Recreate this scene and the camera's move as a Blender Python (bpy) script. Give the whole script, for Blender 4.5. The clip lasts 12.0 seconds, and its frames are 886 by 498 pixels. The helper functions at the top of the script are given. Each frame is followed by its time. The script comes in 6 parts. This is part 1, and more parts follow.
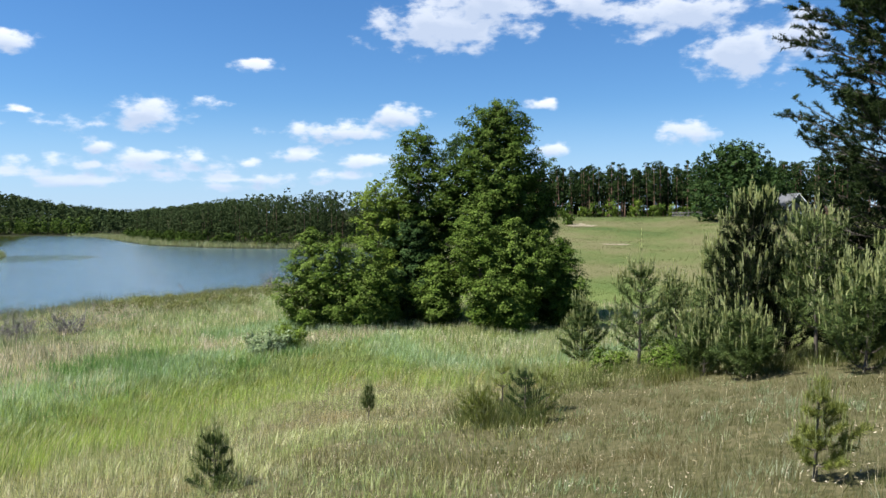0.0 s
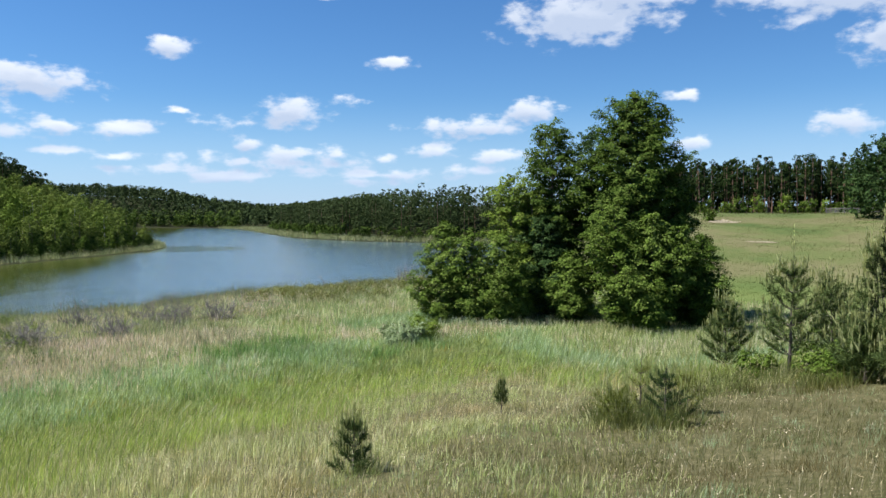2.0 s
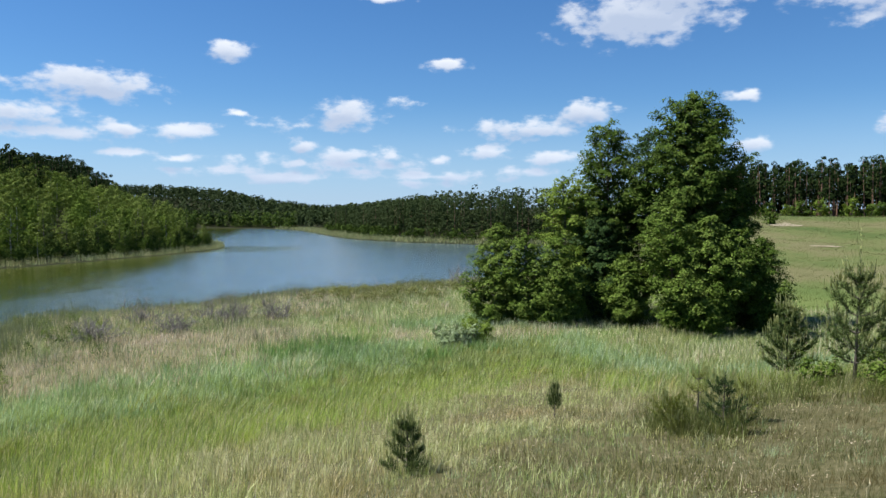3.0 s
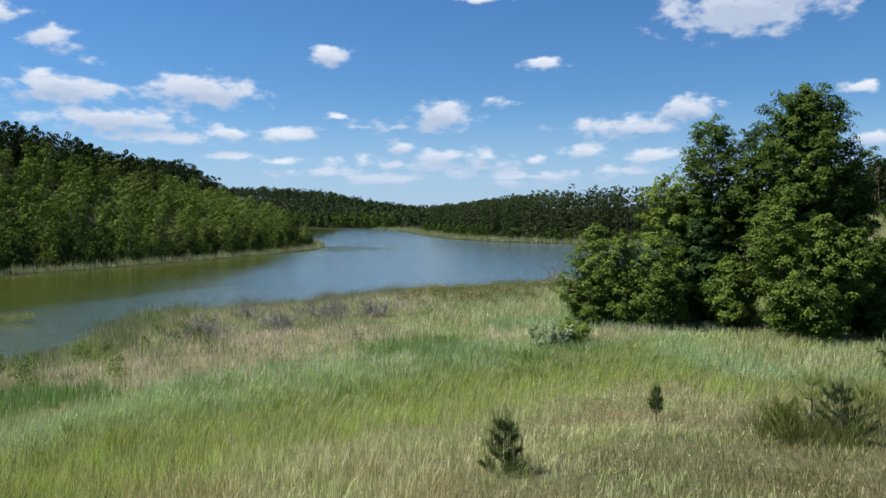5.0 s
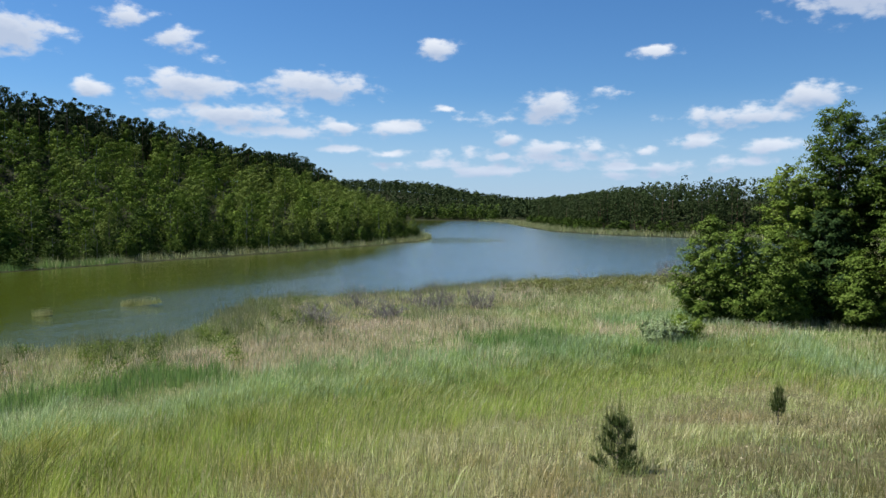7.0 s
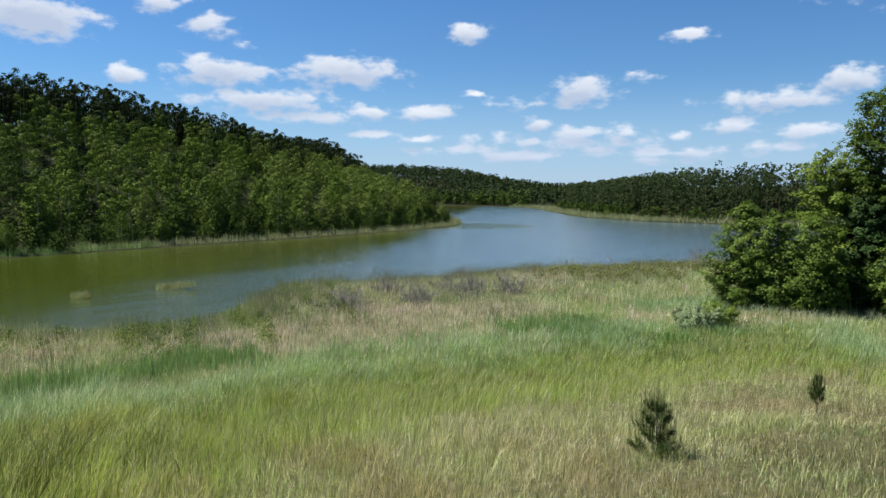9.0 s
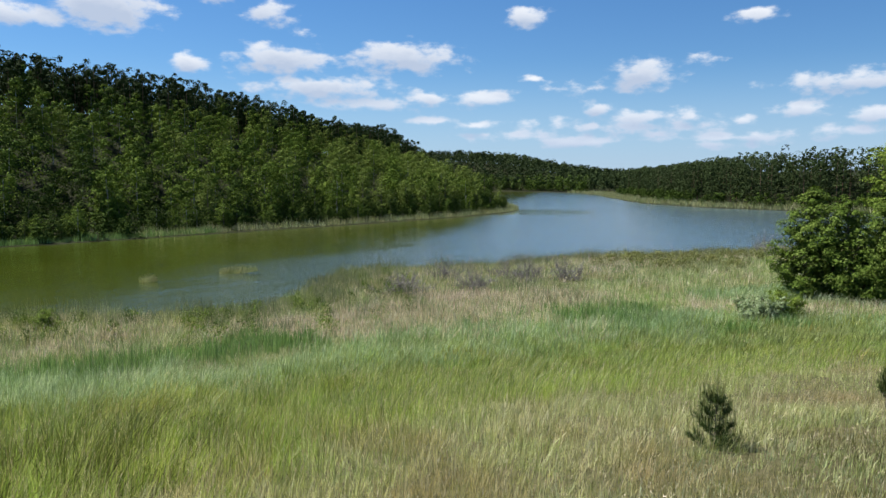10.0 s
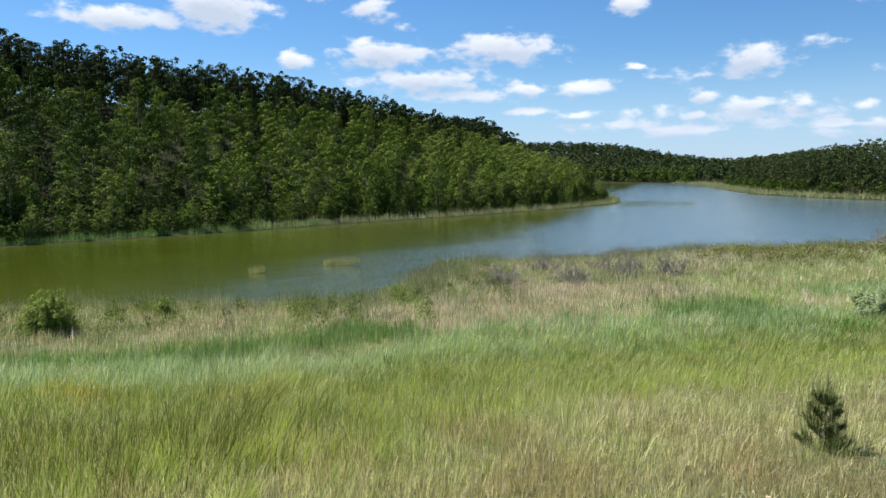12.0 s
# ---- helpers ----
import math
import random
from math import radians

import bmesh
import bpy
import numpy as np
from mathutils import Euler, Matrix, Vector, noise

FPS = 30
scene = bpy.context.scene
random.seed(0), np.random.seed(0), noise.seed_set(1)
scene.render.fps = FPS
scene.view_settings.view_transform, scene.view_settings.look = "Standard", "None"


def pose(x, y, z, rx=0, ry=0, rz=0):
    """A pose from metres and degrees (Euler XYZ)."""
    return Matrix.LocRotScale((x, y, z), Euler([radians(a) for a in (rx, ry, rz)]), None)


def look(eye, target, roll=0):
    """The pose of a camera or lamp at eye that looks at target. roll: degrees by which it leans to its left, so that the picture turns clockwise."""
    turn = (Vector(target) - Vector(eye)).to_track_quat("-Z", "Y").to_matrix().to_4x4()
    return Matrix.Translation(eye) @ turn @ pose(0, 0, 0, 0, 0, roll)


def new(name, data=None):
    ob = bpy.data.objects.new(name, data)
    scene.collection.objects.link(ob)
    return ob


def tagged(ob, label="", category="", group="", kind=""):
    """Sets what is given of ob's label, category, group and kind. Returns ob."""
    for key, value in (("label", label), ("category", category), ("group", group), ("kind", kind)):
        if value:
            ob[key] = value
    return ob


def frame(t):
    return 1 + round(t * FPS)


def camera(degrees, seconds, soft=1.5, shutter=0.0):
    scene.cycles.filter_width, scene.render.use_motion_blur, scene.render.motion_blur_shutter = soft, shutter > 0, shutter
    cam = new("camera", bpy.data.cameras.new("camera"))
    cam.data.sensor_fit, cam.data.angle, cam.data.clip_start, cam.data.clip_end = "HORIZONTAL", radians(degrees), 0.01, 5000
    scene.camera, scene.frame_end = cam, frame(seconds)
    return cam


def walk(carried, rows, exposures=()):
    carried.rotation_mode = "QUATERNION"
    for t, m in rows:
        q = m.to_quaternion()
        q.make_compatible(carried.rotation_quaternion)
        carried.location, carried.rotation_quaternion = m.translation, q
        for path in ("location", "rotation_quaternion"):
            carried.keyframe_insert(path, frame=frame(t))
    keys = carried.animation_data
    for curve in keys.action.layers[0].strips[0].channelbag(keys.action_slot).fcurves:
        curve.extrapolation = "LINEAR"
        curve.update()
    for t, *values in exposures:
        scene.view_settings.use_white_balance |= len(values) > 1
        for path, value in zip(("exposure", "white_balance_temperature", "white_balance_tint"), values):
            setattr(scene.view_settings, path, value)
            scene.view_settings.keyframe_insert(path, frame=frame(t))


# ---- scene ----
# The camera: a phone held at the top of a slope and panned to the left.
cam = camera(60.1, 12.0)
EYE = 8.0
ROWS = [
    (0.0, 0.000, 0.000, 0.000, 0.00, -2.20, -0.47),
    (0.5, -0.021, 0.015, -0.018, 2.11, -2.40, -0.49),
    (1.0, -0.050, 0.040, -0.014, 4.99, -2.58, -0.59),
    (1.5, -0.071, 0.065, -0.024, 7.64, -2.54, -0.35),
    (2.0, -0.084, 0.080, -0.025, 9.83, -2.52, -0.16),
    (2.5, -0.088, 0.079, -0.022, 12.03, -2.52, -0.02),
    (3.0, -0.101, 0.067, -0.024, 13.79, -2.39, 0.10),
    (5.0, -0.137, 0.080, -0.035, 20.95, -2.39, -0.15),
    (5.5, -0.173, 0.110, -0.043, 23.14, -2.77, -0.13),
    (6.0, -0.206, 0.143, -0.047, 25.30, -2.78, -0.10),
    (6.5, -0.234, 0.153, -0.060, 26.94, -3.13, -0.00),
    (7.0, -0.252, 0.151, -0.070, 28.85, -2.97, 0.06),
    (7.2, -0.262, 0.147, -0.073, 29.45, -2.99, 0.07),
    (8.8, -0.342, 0.098, -0.099, 30.80, -4.10, 0.17),
    (9.0, -0.348, 0.093, -0.101, 31.05, -4.06, 0.18),
    (9.5, -0.353, 0.083, -0.087, 32.74, -4.79, 0.32),
    (10.0, -0.320, 0.070, -0.071, 35.31, -5.11, 0.05),
    (10.5, -0.287, 0.048, -0.063, 37.99, -5.39, -0.42),
    (11.0, -0.257, 0.021, -0.051, 39.77, -5.73, -0.40),
    (11.5, -0.233, -0.012, -0.038, 41.39, -5.66, -0.70),
    (12.0, -0.220, -0.052, -0.030, 42.72, -5.67, -0.48),
]
EXPOSURES = [(0.0, 1.23, 6150, 10), (1.0, 1.2, 6150, 10), (2.5, 1.1, 6100, 10), (3.0, 1.03, 6100, 10), (5.0, 0.92, 6100, 10), (7.0, 0.93, 6150, 10), (9.5, 0.97, 6200, 10), (10.5, 0.97, 6250, 10), (11.0, 1.09, 6300, 10), (12.0, 1.2, 6400, 10)]
walk(cam, [(t, pose(x, y, EYE + z, 0, 0, yaw) @ pose(0, 0, 0, 90 + pitch) @ pose(0, 0, 0, 0, 0, roll))
           for t, x, y, z, yaw, pitch, roll in ROWS], EXPOSURES)

# ---- sun, sky and clouds ----
SUN_AZ, SUN_EL = 102.0, 56.0        # degrees to the left of +y, and up
SUN_STRENGTH, SKY_STRENGTH, CLOUD_LIGHT = 5.0, 0.048, 0.49
HAZE = tuple(c * CLOUD_LIGHT / SKY_STRENGTH for c in (0.45, 0.61, 0.86))


def toward(az, el=0.0):
    a, e = radians(az), radians(el)
    return Vector((-math.sin(a) * math.cos(e), math.cos(a) * math.cos(e), math.sin(e)))


sun_data = bpy.data.lights.new("sun", "SUN")
sun_data.energy, sun_data.angle, sun_data.color = SUN_STRENGTH, radians(0.53), (1.0, 0.96, 0.88)
sun = new("sun", sun_data)
sun.matrix_world = look((0, 0, 60), Vector((0, 0, 60)) - toward(SUN_AZ, SUN_EL))

# Clouds as (azimuth to the left, elevation, half width, half height, strength), in degrees.
CLOUDS = [
    (-0.3, 14.0, 5.6, 1.9, 1.0), (-3.6, 15.4, 4.6, 2.2, 0.9), (-10.5, 15.3, 3.2, 1.2, 0.8), (-17.2, 14.2, 5.3, 1.4, 1.0),
    (-15.4, 12.8, 1.6, 0.6, 0.6), (-21.3, 11.2, 3.4, 1.9, 1.0), (-24.6, 12.0, 2.6, 1.5, 1.0), (-23.8, 9.8, 0.8, 0.8, 0.6),
    (-18.0, 6.0, 1.9, 0.9, 0.75), (-7.2, 8.4, 1.2, 0.4, 0.5), (-8.2, 5.1, 1.3, 0.6, 0.8),
    (3.2, 7.6, 2.0, 0.95, 1.1), (7.6, 6.5, 4.2, 0.75, 0.8), (10.3, 4.8, 2.1, 0.55, 0.7), (5.6, 4.3, 2.2, 0.55, 0.7),
    (13.4, 11.1, 1.8, 0.6, 0.9), (21.0, 7.5, 2.4, 1.15, 0.95), (23.9, 5.2, 1.3, 0.65, 0.9), (20.4, 4.5, 4.2, 0.55, 0.6),
    (25.2, 2.9, 3.5, 0.55, 0.85), (17.5, 4.5, 1.1, 0.4, 0.7), (24.3, 4.0, 0.8, 0.4, 0.9), (14.2, 4.2, 0.9, 0.4, 0.7),
    (13.3, 3.2, 0.9, 0.45, 0.8), (15.9, 2.5, 2.5, 0.35, 0.65), (20.0, 3.3, 1.1, 0.3, 0.6), (16.7, 8.4, 1.0, 0.35, 0.4),
    (29.4, 11.7, 1.9, 0.75, 0.95), (51.0, 13.0, 1.9, 0.8, 0.8), (47.6, 11.7, 1.6, 0.9, 0.8), (45.6, 10.5, 0.7, 0.4, 0.5),
    (47.3, 8.6, 3.9, 1.1, 1.0), (38.3, 8.9, 4.5, 1.15, 1.0), (53.2, 8.1, 1.5, 0.7, 0.9), (44.0, 6.7, 5.6, 0.95, 0.9),
    (36.5, 6.0, 1.9, 0.6, 0.9), (32.3, 5.9, 2.3, 0.6, 0.9), (29.0, 7.4, 0.85, 0.3, 0.7), (36.0, 4.4, 1.7, 0.3, 0.7),
    (32.9, 4.0, 1.3, 0.4, 0.9), (32.2, 3.4, 0.8, 0.28, 0.6), (58.7, 11.4, 3.9, 1.6, 1.1), (64.6, 10.5, 4.8, 0.9, 0.9),
    (22.0, 3.9, 7.0, 0.5, 0.45), (15.0, 3.0, 6.5, 0.4, 0.5), (29.5, 3.3, 4.0, 0.4, 0.5), (8.0, 3.4, 4.5, 0.4, 0.45), (40.0, 5.6, 6.0, 0.5, 0.45), (26.5, 6.6, 3.0, 0.4, 0.4),
    (18.0, 15.7, 1.9, 0.3, 0.7), (85.0, 13.0, 5.0, 1.5, 1.0), (-40.0, 9.0, 6.0, 1.5, 1.0), (-55.0, 16.0, 7.0, 2.0, 1.0),
    (110.0, 10.0, 6.0, 1.5, 1.0), (150.0, 14.0, 8.0, 2.2, 1.0), (-100.0, 9.0, 7.0, 1.4, 1.0), (-140.0, 18.0, 8.0, 2.4, 1.0),
]


def link(tree, a, b):
    tree.links.new(a, b)


def math_node(tree, op, a, b=None, c=None, clamp=False):
    n = tree.nodes.new("ShaderNodeMath")
    n.operation, n.use_clamp = op, clamp
    for i, v in enumerate((a, b, c)):
        if v is None:
            continue
        if isinstance(v, (int, float)):
            n.inputs[i].default_value = v
        else:
            link(tree, v, n.inputs[i])
    return n.outputs[0]


def mix_colour(t, fac, a, b, blend="MIX"):
    m = t.nodes.new("ShaderNodeMix")
    m.data_type, m.blend_type = "RGBA", blend
    for key, v in (("Factor", fac), ("A", a), ("B", b)):
        if isinstance(v, (int, float)):
            m.inputs[key].default_value = v
        elif isinstance(v, tuple):
            m.inputs[key].default_value = (*v, 1)
        else:
            link(t, v, m.inputs[key])
    return m.outputs["Result"]


def cloud_group():
    g = bpy.data.node_groups.new("cloud_field", "ShaderNodeTree")
    g.interface.new_socket("Place", in_out="INPUT", socket_type="NodeSocketVector")
    g.interface.new_socket("Field", in_out="OUTPUT", socket_type="NodeSocketFloat")
    gi, go = g.nodes.new("NodeGroupInput"), g.nodes.new("NodeGroupOutput")
    total = None
    for az, el, hw, hh, strength in CLOUDS:
        sub = g.nodes.new("ShaderNodeVectorMath")
        sub.operation = "MULTIPLY_ADD"
        sub.inputs[1].default_value = (1 / radians(hw), 1 / radians(hh), 0)
        sub.inputs[2].default_value = (-az / hw, -el / hh, 0)
        link(g, gi.outputs[0], sub.inputs[0])
        ln = g.nodes.new("ShaderNodeVectorMath")
        ln.operation = "LENGTH"
        link(g, sub.outputs[0], ln.inputs[0])
        f = math_node(g, "MULTIPLY_ADD", ln.outputs["Value"], -strength, strength)
        total = f if total is None else math_node(g, "SMOOTH_MAX", total, f, 0.25)
    link(g, total, go.inputs[0])
    return g


def build_world():
    world = bpy.data.worlds.new("sky")
    scene.world = world
    world.use_nodes = True
    t = world.node_tree
    t.nodes.clear()
    out, bg = t.nodes.new("ShaderNodeOutputWorld"), t.nodes.new("ShaderNodeBackground")
    sky = t.nodes.new("ShaderNodeTexSky")
    sky.sky_type, sky.sun_disc = "NISHITA", False
    sky.sun_elevation, sky.sun_rotation = radians(SUN_EL), radians(-SUN_AZ)
    sky.air_density, sky.dust_density, sky.ozone_density = 1.0, 0.0, 5.0
    co = t.nodes.new("ShaderNodeTexCoord")
    sep = t.nodes.new("ShaderNodeSeparateXYZ")
    link(t, co.outputs["Generated"], sep.inputs[0])
    az = math_node(t, "ARCTAN2", math_node(t, "MULTIPLY", sep.outputs[0], -1.0), sep.outputs[1])
    el = math_node(t, "ARCSINE", sep.outputs[2])
    cmb = t.nodes.new("ShaderNodeCombineXYZ")
    link(t, az, cmb.inputs[0]), link(t, el, cmb.inputs[1])
    # Billowing outlines: the place is pushed about before the soft shapes are read.
    warp = t.nodes.new("ShaderNodeTexNoise")
    warp.inputs["Scale"].default_value, warp.inputs["Detail"].default_value, warp.inputs["Roughness"].default_value = 38.0, 4.0, 0.55
    stretch = t.nodes.new("ShaderNodeMapping")
    stretch.inputs["Scale"].default_value = (0.8, 1.5, 1.0)
    link(t, cmb.outputs[0], stretch.inputs[0]), link(t, stretch.outputs[0], warp.inputs["Vector"])
    group = cloud_group()

    def density(offset):
        shift = t.nodes.new("ShaderNodeVectorMath")
        shift.operation = "ADD"
        shift.inputs[1].default_value = (offset[0], offset[1], 0)
        link(t, cmb.outputs[0], shift.inputs[0])
        n = t.nodes.new("ShaderNodeGroup")
        n.node_tree = group
        link(t, shift.outputs[0], n.inputs[0])
        return n.outputs[0]

    here = density((0, 0))
    above = density((-0.004, 0.011))
    wob = math_node(t, "MULTIPLY_ADD", warp.outputs["Fac"], 2.3, -0.95)
    field = math_node(t, "ADD", here, wob)
    ramp = t.nodes.new("ShaderNodeMapRange")
    ramp.interpolation_type = "SMOOTHERSTEP"
    ramp.inputs["From Min"].default_value, ramp.inputs["From Max"].default_value = 0.02, 0.85
    link(t, field, ramp.inputs["Value"])
    # Bases are greyer than the sunlit tops.
    shade = t.nodes.new("ShaderNodeMapRange")
    shade.inputs["From Min"].default_value, shade.inputs["From Max"].default_value = -0.45, 0.75
    shade.inputs["To Min"].default_value, shade.inputs["To Max"].default_value = 1.0, 0.0
    link(t, math_node(t, "ADD", above, math_node(t, "MULTIPLY", wob, 0.45)), shade.inputs["Value"])
    tone = t.nodes.new("ShaderNodeMix")
    tone.data_type = "RGBA"
    tone.inputs["A"].default_value = (0.56, 0.63, 0.76, 1)
    tone.inputs["B"].default_value = (1.03, 1.03, 1.03, 1)
    link(t, shade.outputs[0], tone.inputs["Factor"])
    white = t.nodes.new("ShaderNodeVectorMath")
    white.operation = "SCALE"
    white.inputs["Scale"].default_value = CLOUD_LIGHT / SKY_STRENGTH
    link(t, tone.outputs["Result"], white.inputs[0])
    mix = t.nodes.new("ShaderNodeMix")
    mix.data_type = "RGBA"
    link(t, math_node(t, "MULTIPLY", ramp.outputs[0], 0.95), mix.inputs["Factor"])
    deep = t.nodes.new("ShaderNodeHueSaturation")
    deep.inputs["Saturation"].default_value = 1.12
    link(t, sky.outputs[0], deep.inputs["Color"])
    clear = t.nodes.new("ShaderNodeMix")
    clear.data_type, clear.blend_type = "RGBA", "MULTIPLY"
    clear.inputs["Factor"].default_value, clear.inputs["B"].default_value = 1.0, (0.84, 1.0, 1.125, 1)
    link(t, deep.outputs[0], clear.inputs["A"])
    # Summer haze paling the lowest sky.
    low = t.nodes.new("ShaderNodeMapRange")
    low.interpolation_type = "SMOOTHSTEP"
    for key, value in (("From Min", radians(-1.0)), ("From Max", radians(9.0)), ("To Min", 0.5), ("To Max", 0.0)):
        low.inputs[key].default_value = value
    link(t, el, low.inputs["Value"])
    haze = mix_colour(t, low.outputs[0], clear.outputs["Result"], HAZE)
    link(t, haze, mix.inputs["A"]), link(t, white.outputs[0], mix.inputs["B"])
    bg.inputs["Strength"].default_value = SKY_STRENGTH
    veil = mix_colour(t, math_node(t, "MULTIPLY", low.outputs[0], 0.75), mix.outputs["Result"], HAZE)
    link(t, veil, bg.inputs["Color"]), link(t, bg.outputs[0], out.inputs[0])


build_world()

# ---- materials ----


def ramp_node(t, value, stops):
    r = t.nodes.new("ShaderNodeValToRGB")
    while len(r.color_ramp.elements) < len(stops):
        r.color_ramp.elements.new(0.5)
    for e, (p, c) in zip(r.color_ramp.elements, stops):
        e.position, e.color = p, (*c, 1)
    link(t, value, r.inputs[0])
    return r.outputs[0]


def noise_node(t, vector, scale, detail=3.0, rough=0.55):
    n = t.nodes.new("ShaderNodeTexNoise")
    n.inputs["Scale"].default_value, n.inputs["Detail"].default_value, n.inputs["Roughness"].default_value = scale, detail, rough
    if vector is not None:
        link(t, vector, n.inputs["Vector"])
    return n.outputs["Fac"]


def start_material(name):
    m = bpy.data.materials.new(name)
    m.use_nodes = True
    t = m.node_tree
    return m, t, t.nodes["Principled BSDF"], t.nodes["Material Output"]


def world_place(t):
    return t.nodes.new("ShaderNodeNewGeometry").outputs["Position"]


def leaf_material(name, stops, patch=0.15, patch_tint=(0.75, 0.8, 0.5), through_light=0.28, rough=0.7, gloss=0.04, deep=0.9, more=()):
    """Leaves, needles and blades: each piece its own tint, patches over metres, some light shining through."""
    m, t, bsdf, out = start_material(name)
    geo = t.nodes.new("ShaderNodeNewGeometry")
    colour = ramp_node(t, geo.outputs["Random Per Island"], [(p, tuple(v * deep for v in c)) for p, c in stops])
    spot = noise_node(t, geo.outputs["Position"], patch, 4.0)
    wide = t.nodes.new("ShaderNodeMapRange")
    wide.inputs["From Min"].default_value, wide.inputs["From Max"].default_value = 0.35, 0.68
    link(t, spot, wide.inputs["Value"])
    colour = mix_colour(t, wide.outputs[0], colour, mix_colour(t, 1.0, colour, patch_tint, "MULTIPLY"))
    for scale, low, high, tint in more:
        r = t.nodes.new("ShaderNodeMapRange")
        r.inputs["From Min"].default_value, r.inputs["From Max"].default_value = low, high
        link(t, noise_node(t, geo.outputs["Position"], scale, 3.0), r.inputs["Value"])
        colour = mix_colour(t, r.outputs[0], colour, mix_colour(t, 1.0, colour, tint, "MULTIPLY"))
    link(t, colour, bsdf.inputs["Base Color"])
    bsdf.inputs["Roughness"].default_value = rough
    bsdf.inputs["Specular IOR Level"].default_value = gloss
    trans = t.nodes.new("ShaderNodeBsdfTranslucent")
    link(t, mix_colour(t, 1.0, colour, (1.1, 1.08, 0.8), "MULTIPLY"), trans.inputs["Color"])
    mixer = t.nodes.new("ShaderNodeMixShader")
    mixer.inputs[0].default_value = through_light
    link(t, bsdf.outputs[0], mixer.inputs[1]), link(t, trans.outputs[0], mixer.inputs[2])
    link(t, mixer.outputs[0], out.inputs[0])
    return m


def rough_material(name, stops, scale, rough=0.85, bump=0.3, bump_scale=None, squash=(1, 1, 1)):
    """A dull, grained surface: bark, boards, plaster."""
    m, t, bsdf, out = start_material(name)
    co = t.nodes.new("ShaderNodeTexCoord")
    mp = t.nodes.new("ShaderNodeMapping")
    mp.inputs["Scale"].default_value = squash
    link(t, co.outputs["Object"], mp.inputs[0])
    fine = noise_node(t, mp.outputs[0], scale, 6.0, 0.65)
    large = noise_node(t, mp.outputs[0], scale * 0.13, 3.0)
    colour = ramp_node(t, math_node(t, "MULTIPLY_ADD", large, 0.4, math_node(t, "MULTIPLY", fine, 0.6)), stops)
    link(t, colour, bsdf.inputs["Base Color"])
    bsdf.inputs["Roughness"].default_value = rough
    b = t.nodes.new("ShaderNodeBump")
    b.inputs["Strength"].default_value, b.inputs["Distance"].default_value = bump, 0.02
    link(t, noise_node(t, mp.outputs[0], bump_scale or scale * 2, 5.0), b.inputs["Height"])
    link(t, b.outputs[0], bsdf.inputs["Normal"])
    return m


SLOPE_AZ, GRASS_AZ = 40.0, 85.0


